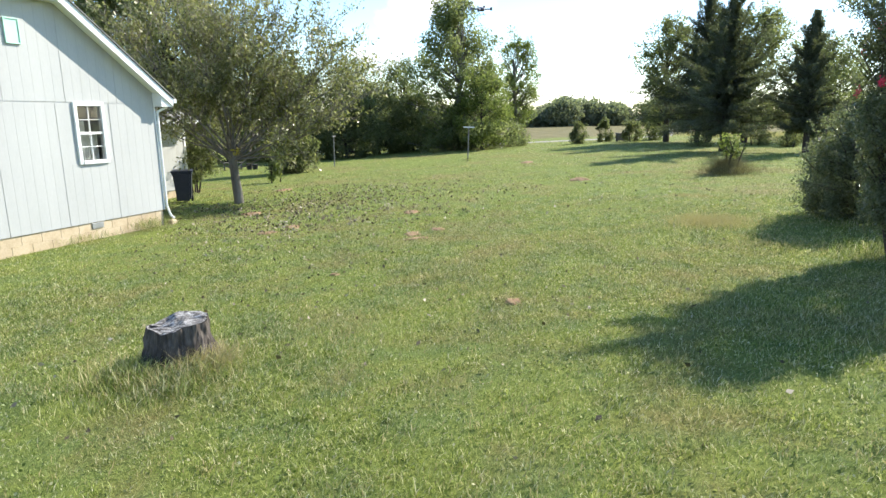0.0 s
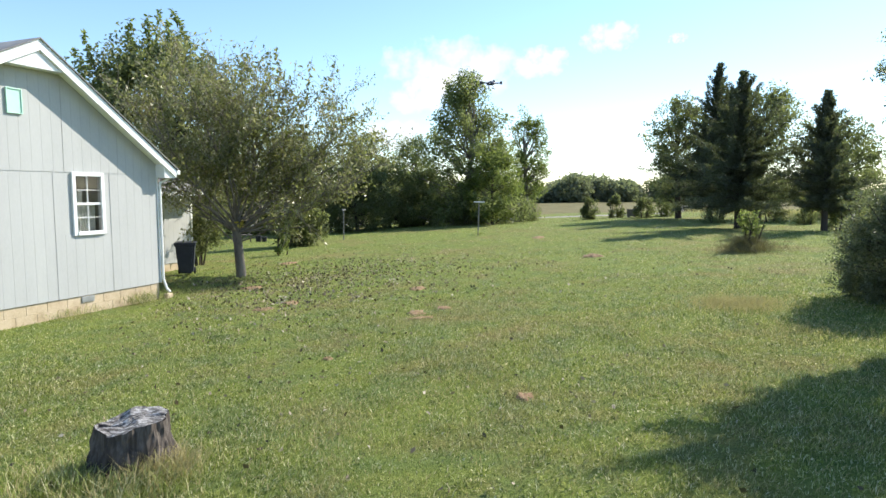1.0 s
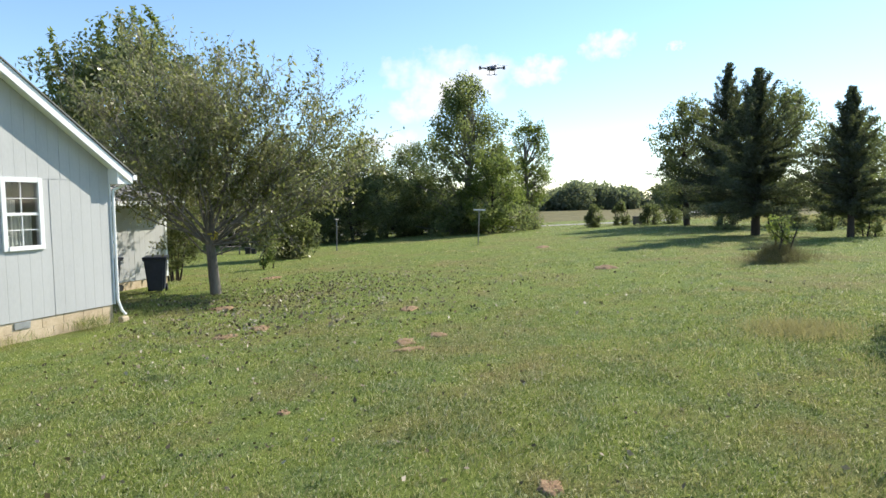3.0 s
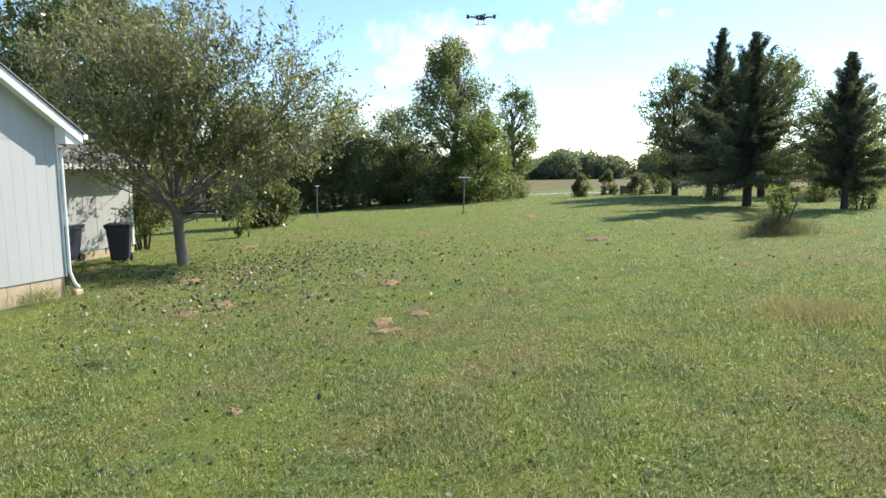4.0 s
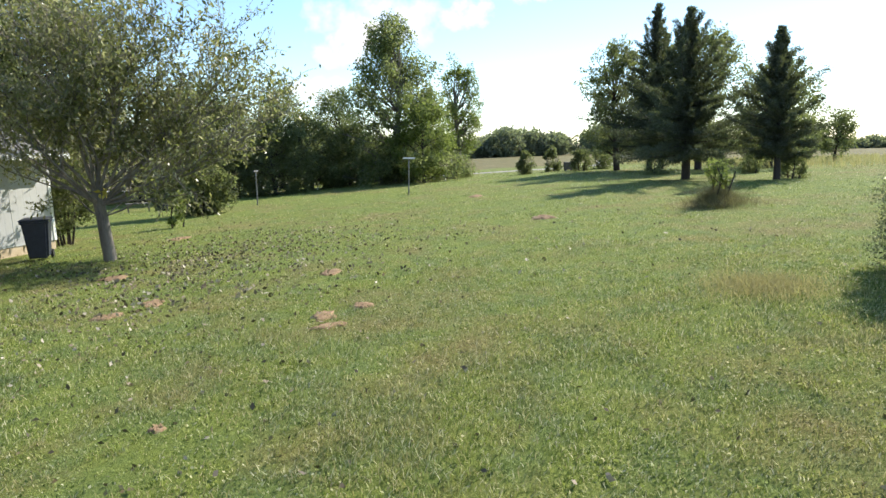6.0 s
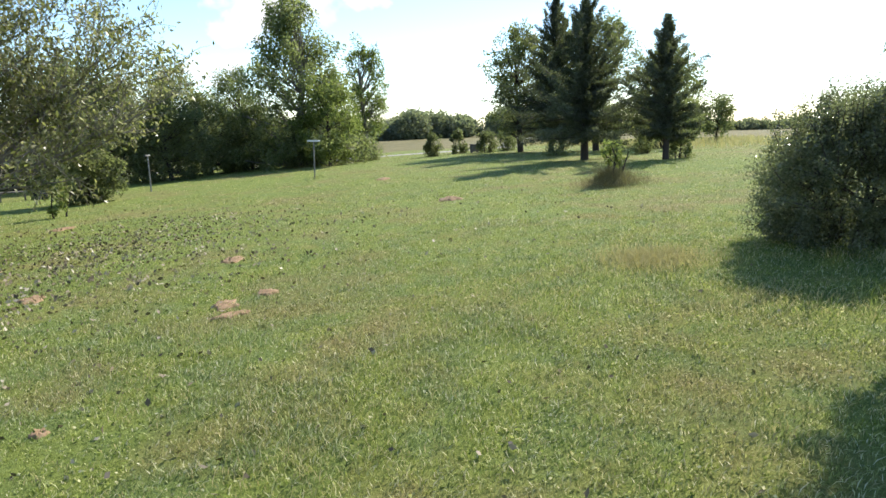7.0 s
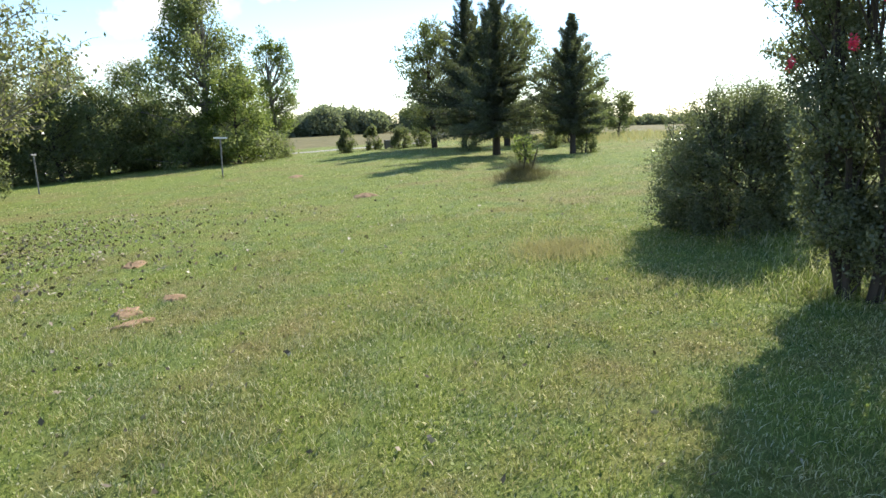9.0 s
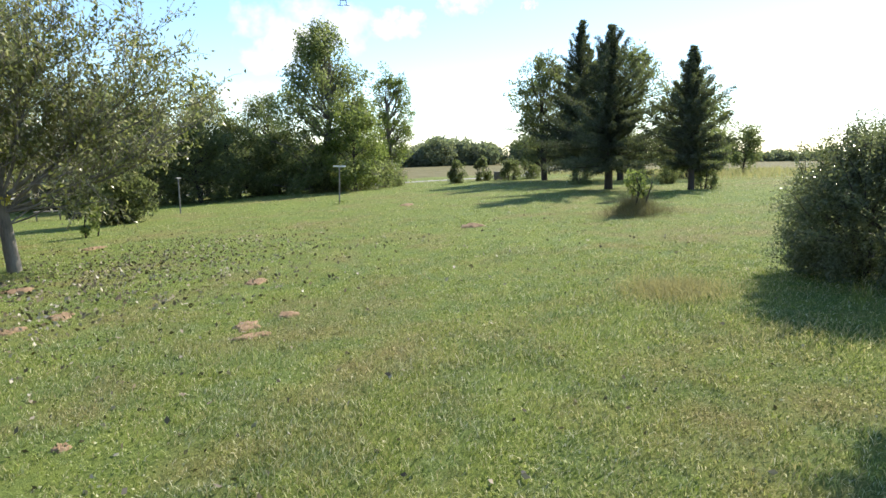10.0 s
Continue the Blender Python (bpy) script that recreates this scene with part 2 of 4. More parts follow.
def leaf_quads(rng, pts, size, droop=0.3, aspect=0.5, spread=0.0):
    """Folded leaves: a kite of four corners at every point, turned at random."""
    n = len(pts)
    if spread:
        pts = pts + rng.normal(0, spread, (n, 3))
    d = rng.normal(0, 1, (n, 3))
    d[:, 2] -= droop
    d /= np.linalg.norm(d, axis=1)[:, None]
    s = np.cross(d, rng.normal(0, 1, (n, 3)))
    s /= np.linalg.norm(s, axis=1)[:, None]
    L = (size * rng.uniform(0.6, 1.3, n))[:, None]
    w = L * aspect
    nrm = np.cross(d, s)
    co = np.stack([pts, pts + d * L * 0.45 + s * w * 0.5 + nrm * L * 0.08, pts + d * L, pts + d * L * 0.45 - s * w * 0.5 + nrm * L * 0.08], 1).reshape(-1, 3)
    return co, np.arange(4 * n)


def tube(path, radii, sides=6):
    """Vertices and faces of one tapered limb."""
    vs, fs = [], []
    up = Vector((0.3, 0.9, 0.2))
    for k, p in enumerate(path):
        t = (path[min(k + 1, len(path) - 1)] - path[max(k - 1, 0)]).normalized()
        u = t.cross(up)
        if u.length < 1e-3:
            u = t.cross(Vector((1, 0, 0)))
        u.normalize()
        w = t.cross(u)
        for j in range(sides):
            a = 2 * math.pi * j / sides
            vs.append(p + (u * math.cos(a) + w * math.sin(a)) * radii[k])
    for k in range(len(path) - 1):
        for j in range(sides):
            a, b = k * sides + j, k * sides + (j + 1) % sides
            fs.append((a, b, b + sides, a + sides))
    return vs, fs


class Wood:
    """Collects limbs into one mesh, and the places where leaves grow."""

    def __init__(self, seed):
        self.rnd = random.Random(seed)
        self.verts, self.faces, self.tips = [], [], []

    def limb(self, start, way, length, r0, r1, segs=5, wander=0.12, lift=0.0, sides=6):
        path, p, d = [start.copy()], start.copy(), way.normalized()
        for k in range(segs):
            d = (d + Vector([self.rnd.gauss(0, wander) for _ in range(3)]) + Vector((0, 0, lift))).normalized()
            p = p + d * (length / segs)
            path.append(p.copy())
        radii = [r0 + (r1 - r0) * k / segs for k in range(segs + 1)]
        vs, fs = tube(path, radii, sides)
        o = len(self.verts)
        self.verts += vs
        self.faces += [tuple(q + o for q in f) for f in fs]
        return path, d

    def grow(self, path, way, length, radius, level, forks, spread, lift, shrink=0.66, leafy=2):
        """Side branches along a limb, and theirs in turn."""
        if level == 0:
            return
        rnd = self.rnd
        for k in range(forks):
            f = rnd.uniform(0.3, 1.0)
            q = f * (len(path) - 1)
            j = min(int(q), len(path) - 2)
            start = path[j].lerp(path[j + 1], q - j)
            side = Vector((rnd.gauss(0, 1), rnd.gauss(0, 1), rnd.gauss(0, 0.6)))
            d = (way.normalized() + side.normalized() * spread + Vector((0, 0, lift))).normalized()
            ln = length * shrink * rnd.uniform(0.7, 1.25)
            r = radius * (0.62 - 0.2 * f)
            sub, dd = self.limb(start, d, ln, max(r, 0.006), max(r * 0.35, 0.004), 4, 0.16, lift * 0.3, 5 if level > 1 else 3)
            if level <= leafy:
                self.tips += [sub[m].lerp(sub[m + 1], rnd.random()) for m in range(len(sub) - 1) for _ in range(2)] + [sub[-1]]
            self.grow(sub, dd, ln, r, level - 1, max(2, forks - 1), spread, lift, shrink, leafy)

    def mesh(self, name):
        me = mesh_from(self.verts, self.faces, name)
        smooth_all(me)
        return me


def leaf_mesh(name, rng, tips, count, size, spread, droop=0.3, aspect=0.5):
    tips = np.array([tuple(t) for t in tips])
    pts = tips[rng.integers(0, len(tips), count)]
    co, lo = leaf_quads(rng, pts, size, droop, aspect, spread)
    return mesh_arrays(name, co, lo, 4)


def pecan(x, y):
    """The spreading half-bare tree beside the house."""
    rng = np.random.default_rng(11)
    t = thing("tree", pose(x, y, gz(x, y)), "spreading tree with sparse olive leaves and bare twigs, beside the house", "tree")
    w = Wood(5)
    trunk, d = w.limb(Vector((0, 0, -0.1)), Vector((0.02, 0, 1)), 1.7, 0.15, 0.115, 6, 0.03, 0, 10)
    for k in range(15):
        a = k * 2.4 + 0.3
        el = 0.42 + 0.7 * w.rnd.random() if k < 10 else 1.2 + 0.25 * w.rnd.random()
        if math.cos(a) < -0.3:
            el += 0.3
        out = Vector((math.cos(a) * math.cos(el), math.sin(a) * math.cos(el), math.sin(el)))
        ln = (3.1 + 0.8 * w.rnd.random()) * (0.62 if math.sin(a) < -0.2 and math.cos(a) > -0.3 else 1.0)
        path, dd = w.limb(trunk[-1 - (k % 2)], out, ln, 0.038, 0.014, 7, 0.12, 0.05, 7)
        w.grow(path, dd, ln * 0.66, 0.028, 3, 6, 0.8, 0.13, 0.64, 2)
    for k in range(10):
        a, el = -0.5 + 0.4 * k, 0.12 + 0.25 * w.rnd.random()
        path, dd = w.limb(trunk[-1 - (k % 3)], Vector((math.cos(a) * math.cos(el), math.sin(a) * math.cos(el), math.sin(el))), 2.4 + w.rnd.random(), 0.022, 0.009, 6, 0.12, 0.02, 6)
        w.grow(path, dd, 1.5, 0.02, 2, 5, 0.85, 0.02, 0.62, 2)
    for a, el in ((0.0, 0.36), (0.35, 0.5), (-0.2, 0.3), (0.15, 0.72), (0.1, 0.24), (0.6, 0.34), (0.5, 0.66), (0.3, 0.9), (3.0, 0.6), (2.6, 0.45)):
        path, dd = w.limb(trunk[-2], Vector((math.cos(a) * math.cos(el), math.sin(a) * math.cos(el), math.sin(el))), 4.4, 0.036, 0.011, 8, 0.08, 0.0, 7)
        w.grow(path, dd, 2.0, 0.035, 2, 6, 0.7, 0.08, 0.6, 2)
    part("trunk", w.mesh("trunk"), M_BARK, t, "grey-barked trunk with forking limbs")
    q, lo = leaf_quads(rng, np.array((0.12, -0.22, 1.62)) + rng.normal(0, 0.05, (26, 3)), 0.11, 0.9, 0.5)
    part("sprig", mesh_arrays("sprig", q, lo, 4), M_YELLOW, t, "small yellow leaf cluster on the trunk")["kind"] = "stuff"
    part("crown", leaf_mesh("crown", rng, w.tips, 36000, 0.115, 0.09, 0.9, 0.42), M_LEAF_PECAN, t, "sparse pale olive leaves")
    return t


def broadleaf(x, y, h, r, seed, mat, label, leaves=9000, size=0.16, base=0.25, bark=None, shape="round", stems=1, group="", clumps=60, lump=0.32, name="tree"):
    """A tree or large shrub: forking limbs carry uneven clumps of leaves inside a ragged outline."""
    rng = np.random.default_rng(seed)
    rnd = random.Random(seed)
    t = thing(name, pose(x, y, gz(x, y)), label, "tree" if name == "tree" else "shrub", group)
    w = Wood(seed)
    cents = []
    for k in range(clumps):
        f = rnd.random() ** (1.55 if shape == "cone" else 1.0)
        z = h * (base + (1 - base) * f)
        if shape == "round":
            wide = r * math.sqrt(max(0.05, 1 - (2 * f - 0.85) ** 2 * 0.72))
        elif shape == "cone":
            wide = r * (1.04 - f) ** 0.62 * rnd.uniform(0.7, 1.15) + 0.15
        elif shape == "vase":
            wide = r * (0.36 + 0.64 * min(1.0, f * 1.9)) * (1 - 0.45 * f ** 4)
        elif shape == "column":
            wide = r * (0.55 + 0.45 * math.sin(math.pi * min(1, f * 1.1)))
        else:
            wide = r * (0.75 + 0.25 * math.sin(3 * f)) * (1 - 0.6 * f ** 3)
        a = rnd.uniform(0, 2 * math.pi)
        q = wide * math.sqrt(rnd.uniform(0.15, 1.0)) * rnd.uniform(0.75, 1.12)
        cents.append(Vector((math.cos(a) * q, math.sin(a) * q, z * rnd.uniform(0.93, 1.05))))
    if stems == 1:
        trunk, d = w.limb(Vector((0, 0, -0.1)), Vector((0, 0, 1)), h * 0.8, 0.028 * h, 0.008 * h, 7, 0.05, 0.05, 8)
        roots = [trunk]
    else:
        roots = []
        for k in range(stems):
            a = 2 * math.pi * k / stems + rnd.random()
            p, d = w.limb(Vector((math.cos(a) * 0.18, math.sin(a) * 0.18, -0.05)), Vector((math.cos(a), math.sin(a), 0)) * (0.35 if shape == "bush" else 0.12) + Vector((0, 0, 1)), h * 0.75, 0.035, 0.012, 6, 0.06, 0.03, 6)
            roots.append(p)
    for c in cents:
        trunk = min(roots, key=lambda p: min((q - c).length for q in p))
        s = min(trunk, key=lambda q: (q - c).length + max(0, q.z - c.z * 0.72) * 3)
        w.limb(s, c - s, (c - s).length, 0.0042 * h if stems == 1 else 0.013, 0.002 * h if stems == 1 else 0.004, 4, 0.1, 0, 4)
    part("trunk", w.mesh("trunk"), bark or M_BARK_DARK, t)
    cen = np.array([tuple(c) for c in cents])
    pick = rng.integers(0, len(cen), leaves)
    off = rng.normal(0, 1, (leaves, 3))
    off *= (rng.uniform(0, 1, leaves) ** 0.5 / np.linalg.norm(off, axis=1))[:, None]
    scale = r * lump * rng.uniform(0.6, 1.25, len(cen))[pick]
    # every clump is a spray of leaves drawn out along its own bough
    way = np.concatenate([cen[:, :2] / r * 0.8, np.full((len(cen), 1), 0.45)], 1) + rng.normal(0, 0.4, (len(cen), 3))
    way /= np.linalg.norm(way, axis=1)[:, None]
    along = (off * way[pick]).sum(1)
    body = off - way[pick] * along[:, None]
    pts = cen[pick] + (body * (0.85 - 0.45 * along)[:, None] + way[pick] * (along * 1.45)[:, None]) * scale[:, None]
    pts[:, 2] = np.maximum(pts[:, 2], 0.03)
    q, lo = leaf_quads(rng, pts, size, 0.4, 0.55)
    part("crown", mesh_arrays("crown", q, lo, 4), mat, t)
    return t


def cedar(x, y, h, r, seed, tops=1, base=1.0, leaves=26000, trunk_r=0.2, airy=0.12):
    """A red cedar: a straight trunk with ragged boughs that sag below and sweep up to a spiky top."""
    rng = np.random.default_rng(seed)
    rnd = random.Random(seed)
    t = thing("cedar_tree", pose(x, y, gz(x, y)), "tall dark cedar with upswept spiky boughs on the lawn", "tree", "cedars on the lawn")
    w = Wood(seed)
    pts = []
    for top in range(tops):
        sx = (top - (tops - 1) / 2) * 1.5
        hh = h * (1 - 0.04 * top)
        path, d = w.limb(Vector((sx * 0.2, 0, -0.1)), Vector((sx * 0.16, 0.02, 1)), hh, trunk_r, 0.012, 9, 0.012, 0.01, 9)
        n = 160
        for k in range(n):
            f = ((k + rnd.random()) / n) ** 1.12
            if rnd.random() < airy:
                continue
            z = base + (hh - base) * f
            q = z / hh * (len(path) - 1)
            j = min(int(q), len(path) - 2)
            s = path[j].lerp(path[j + 1], q - j)
            a = k * 2.399 + rnd.gauss(0, 0.35)
            ln = (r * (1.0 - f) ** 0.82 * (0.9 if f > 0.06 else 0.72 + 3 * f) * (1 - 0.4 * max(0.0, f - 0.5)) + 0.1) * rnd.choice((0.45, 0.65, 0.85, 1.05, 1.35)) * rnd.uniform(0.85, 1.12)
            out = Vector((math.cos(a), math.sin(a), -0.12 + 1.25 * f + rnd.gauss(0, 0.1)))
            b, dd = w.limb(s, out, ln, 0.028 * (1 - f) + 0.006, 0.003, 5, 0.09, 0.03 + 0.09 * f, 4)
            # side sprays along the bough, shorter towards its end
            for m in range(1, len(b)):
                for _ in range(2 if f > 0.85 else 3):
                    e = Vector((rnd.gauss(0, 1), rnd.gauss(0, 1), rnd.gauss(0.25, 0.6))).normalized() + dd * 0.9
                    e = e.normalized() * (0.09 + 0.14 * ln * (1 - 0.13 * m) * rnd.uniform(0.5, 1.2))
                    cnt = max(4, int(leaves * 1.5 / tops / n / 15 * (0.35 + 1.3 * (1 - f))))
                    for _ in range(cnt):
                        g = rnd.random()
                        p = b[m - 1].lerp(b[m], rnd.random()) + e * g
                        pts.append(tuple(p + Vector((rnd.gauss(0, 1), rnd.gauss(0, 1), rnd.gauss(-0.2, 1))) * (0.02 + 0.02 * ln) * (1.2 - g)))
    part("trunk", w.mesh("trunk"), M_BARK_DARK, t)
    q, lo = leaf_quads(rng, np.array(pts), 0.11, -0.5, 0.32)
    part("crown", mesh_arrays("crown", q, lo, 4), M_CEDAR, t, "dense dark needles")
    return t


def far_woods(name, pts, h, seed, mat, label, leaves, size, depth=6.0):
    """Unbroken ragged belt of distant trees along a line of (x, y): low scrub in front, rounded crowns behind."""
    rng = np.random.default_rng(seed)
    out = []
    for (ax, ay), (bx, by) in zip(pts, pts[1:]):
        length = math.hypot(bx - ax, by - ay)
        for k in range(max(3, int(length / (h * 0.13)))):
            f = rng.random()
            px, py = ax + (bx - ax) * f, ay + (by - ay) * f
            tall = 0.72 + 0.12 * math.sin(px * 0.11 + seed) + 0.1 * math.sin(px * 0.31 + 2 * seed)
            hh = h * max(0.3, tall) * rng.choice((0.6, 0.75, 0.85, 1.0)) * rng.uniform(0.9, 1.1)
            out.append((px, py + rng.normal(0, depth), hh, hh * rng.uniform(0.45, 0.75)))
    c = np.array(out)
    pick = rng.choice(len(c), leaves, p=c[:, 3] ** 1.5 / (c[:, 3] ** 1.5).sum())
    d = rng.normal(0, 1, (leaves, 3))
    d *= (rng.uniform(0.25, 1, leaves) ** 0.4 / np.linalg.norm(d, axis=1))[:, None]
    rough = 1 + 0.16 * np.sin(d[:, 0] * 7 + pick) * np.sin(d[:, 2] * 8 + pick * 2)
    x, y = c[pick, 0] + d[:, 0] * c[pick, 3] * rough, c[pick, 1] + d[:, 1] * c[pick, 3]
    z = c[pick, 2] * np.clip(0.5 + 0.5 * d[:, 2] * rough, 0.0, 1.1)
    q, lo = leaf_quads(rng, np.stack([x, y, z + ground_z(x, y)], 1), size, 0.2, 0.8)
    me = mesh_arrays(name, q, lo, 4)
    me.materials.append(mat)
    return tagged(new(name, me), label, "woods", kind="stuff")


def shoots(tree, seed, spots, mat, leaves, size):
    """Thin leafy shoots that break the outline: (x, y, z, way x, y, z, length)."""
    w = Wood(seed)
    for x, y, z, a, b, c, ln in spots:
        path, d = w.limb(Vector((x, y, z)), Vector((a, b, c)), ln, 0.008, 0.003, 6, 0.1, 0.0, 4)
        w.tips += [path[k].lerp(path[k + 1], q / 3) for k in range(1, len(path) - 1) for q in range(3)]
    part("shoot", w.mesh("shoot"), M_BARK_DARK, tree)["kind"] = "stuff"
    part("shoot_leaf", leaf_mesh("shoot_leaf", np.random.default_rng(seed), w.tips, leaves, size, 0.03), mat, tree)["kind"] = "stuff"


spreading_tree = pecan(-6.4, 18.3)
# dense green trees and undergrowth behind it
green_tree = broadleaf(-11.8, 24.5, 8.4, 3.7, 21, M_LEAF_MID, "dense green tree behind the house", 34000, 0.17, 0.3, clumps=170, lump=0.22)
broadleaf(-8.1, 31.5, 4.2, 1.35, 22, M_LEAF_DARK, "dark bushy tree at the lawn's edge", 12000, 0.14, 0.03, shape="bush", clumps=80)
broadleaf(-9.6, 22.6, 2.9, 1.0, 23, M_LEAF_DARK, "leafy shrub of thin stems beside the bins", 10000, 0.09, 0.12, shape="column", stems=6, clumps=40, lump=0.36, name="bush")
broadleaf(-7.3, 25.6, 1.15, 0.34, 24, M_LEAF_BRIGHT, "small bright green sapling on the lawn", 700, 0.11, 0.1, shape="column", stems=2, clumps=12, lump=0.45, name="sapling")
# hedgerow
for k, (x, y, h, r, mt) in enumerate((
    (-21.0, 45, 8.6, 3.6, M_LEAF_DARK), (-17.0, 47, 8.2, 3.4, M_LEAF_DARK), (-13.8, 47, 7.0, 3.2, M_LEAF_MID), (-10.8, 46, 6.4, 3.0, M_LEAF_DARK),
    (-7.6, 46, 5.6, 2.7, M_LEAF_DARK), (-5.6, 50, 5.4, 2.6, M_LEAF_MID), (-2.9, 52.5, 4.6, 2.5, M_LEAF_DARK), (-13.5, 50, 8.0, 3.6, M_LEAF_MID),
    (-9.0, 57, 8.2, 3.4, M_LEAF_MID), (-4.8, 62, 8.4, 3.2, M_LEAF_MID), (-25.0, 43, 9.0, 4.0, M_LEAF_DARK), (-0.8, 57.0, 3.6, 2.2, M_LEAF_DARK))):
    broadleaf(x, y, h, r, 30 + k, mt, "bushy dark green tree in the hedgerow", 12000, 0.18, 0.02, group="hedgerow trees", shape="bush", clumps=110, lump=0.26)
# tall trees by the road
broadleaf(0.7, 50.5, 11.9, 5.4, 51, M_LEAF_ASH, "tall ragged tree in full green leaf by the road", 32000, 0.22, 0.06, shape="cone", clumps=210, lump=0.17, bark=M_BARK)
broadleaf(0.9, 48.6, 3.4, 1.6, 54, M_LEAF_DARK, "dark shrub at the foot of the tall tree", 5000, 0.16, 0.02, shape="bush", stems=4, clumps=40, name="bush")
broadleaf(2.7, 47.0, 5.6, 2.3, 52, M_LEAF_BRIGHT, "light green bushy tree by the road", 10000, 0.18, 0.1)
broadleaf(6.4, 56.0, 9.4, 1.9, 53, M_LEAF_BRIGHT, "slender light green tree by the road", 11000, 0.17, 0.16, shape="column", clumps=110, lump=0.3, bark=M_BARK)
# cedars and the trees among them
cedar(13.65, 30.0, 7.4, 3.5, 61, 1, 1.1, 80000, 0.2, 0.08)
cedar(17.0, 41.5, 10.3, 4.6, 62, 1, 1.3, 70000, 0.18, 0.08)
cedar(18.3, 42.6, 8.8, 4.4, 66, 1, 1.3, 50000, 0.18, 0.08)
cedar(15.65, 26.5, 5.9, 2.2, 63, 1, 1.0, 44000, 0.14, 0.2)
broadleaf(16.2, 45.0, 8.2, 2.6, 64, M_LEAF_MID, "green leafy tree among the cedars", 14000, 0.19, 0.18, clumps=110, lump=0.24)
broadleaf(19.3, 39.6, 7.9, 3.0, 65, M_LEAF_MID, "airy green tree behind the cedars", 14000, 0.18, 0.2, clumps=110, lump=0.24)
broadleaf(23.0, 38.0, 6.0, 2.4, 67, M_LEAF_MID, "airy green tree behind the lone cedar", 9000, 0.18, 0.1)
broadleaf(27.5, 44.0, 5.2, 2.6, 68, M_LEAF_DARK, "dark green tree at the field's edge", 8000, 0.2, 0.05)
broadleaf(34.0, 47.0, 3.6, 1.6, 69, M_LEAF_DARK, "small tree at the field's edge", 3500, 0.2, 0.2)
for k, (x, y, h, r) in enumerate(((16.4, 26.6, 0.95, 0.62), (18.2, 32.2, 1.0, 0.5), (17.9, 35.4, 1.3, 0.9), (15.0, 36.0, 1.0, 0.8))):
    broadleaf(x, y, h, r, 75 + k, M_LEAF_MID, "leafy green bush near the cedars", 2200, 0.09, 0.02, shape="bush", stems=4, group="bushes near the cedars", clumps=22, lump=0.4, name="bush")
broadleaf(8.8, 18.7, 1.3, 0.33, 79, M_LEAF_BRIGHT, "leafy sprouts rising from a mound of dry weeds", 700, 0.085, 0.4, shape="column", stems=4, clumps=20, lump=0.4, name="bush")
# bushes along the road
for k, (x, y, h, r) in enumerate(((5.7, 50.5, 1.5, 1.3), (10.4, 48, 1.5, 0.8), (12.9, 50, 1.7, 0.7), (14.6, 48, 1.5, 0.9), (16.8, 50, 1.3, 1.4))):
    broadleaf(x, y, h, r, 70 + k, M_LEAF_DARK, "small rounded bush by the road", 3000, 0.13, 0.02, shape="bush", stems=4, group="road bushes", clumps=24, lump=0.4, name="bush")
# dark bush and crepe myrtle
dark_bush = broadleaf(7.1, 9.75, 1.75, 1.25, 81, M_MYRTLE, "dense dark glossy bush on the lawn", 90000, 0.038, 0.02, shape="bush", stems=7, clumps=240, lump=0.2, name="bush")



rs = random.Random(17)
shoots(spreading_tree, 86, [(1.9, 0.2, 4.9, 0.35, 0, 1, 1.7), (2.1, 0.1, 5.0, 0.55, 0, 1, 1.6), (1.2, 0.2, 5.2, 0.15, 0, 1, 1.5), (0.9, 0.3, 5.3, -0.05, 0, 1, 1.4), (2.7, -0.2, 3.7, 1, 0, 0.45, 1.7),
       (3.0, -0.1, 3.4, 1, 0, 0.3, 1.4), (2.5, 0.0, 4.3, 0.9, 0, 0.8, 1.3), (0.1, 0.2, 5.4, 0.05, 0, 1, 1.2)], M_LEAF_PECAN, 330, 0.14)
shoots(green_tree, 87, [(-2.6 + 0.5 * k, rs.uniform(-1.5, 0), 6.4 + 0.5 * math.sin(k * 1.7) + 0.25 * min(k, 6), rs.uniform(-0.25, 0.15), 0, 1, rs.uniform(1.2, 2.0)) for k in range(9)]
       + [(-3.2, -0.8, 4.6, -0.6, 0, 1, 1.5), (-3.3, -0.4, 5.2, -0.9, 0, 1, 1.5), (-2.9, -1.2, 5.0, -0.5, 0, 1, 1.8)], M_LEAF_BRIGHT, 1500, 0.19)
shoots(dark_bush, 84, [(math.cos(a) * q, math.sin(a) * q, 1.35 - 0.4 * q, math.cos(a) * 0.5, math.sin(a) * 0.5, 1, 0.8 * rs.uniform(0.6, 1.2)) for a, q in ((rs.uniform(0, 6.28), rs.uniform(0.1, 0.9)) for _ in range(46))]
       + [(-0.9, -0.3, 0.5, -1, -0.2, 0.12, 0.75), (-0.95, 0.1, 0.75, -1, 0, 0.35, 0.6), (-0.8, -0.5, 0.9, -1, -0.3, 0.5, 0.5)], M_MYRTLE, 6500, 0.038)


def flower_heads(tree, places):
    rng = np.random.default_rng(7)
    for p in places:
        q, lo = leaf_quads(rng, np.array(p) + rng.normal(0, 1, (70, 3)) * np.array((0.016, 0.016, 0.03)), 0.024, 0, 0.8)
        part("bloom", mesh_arrays("bloom", q, lo, 4), M_FLOWER, tree, "crimson bloom")["kind"] = "stuff"


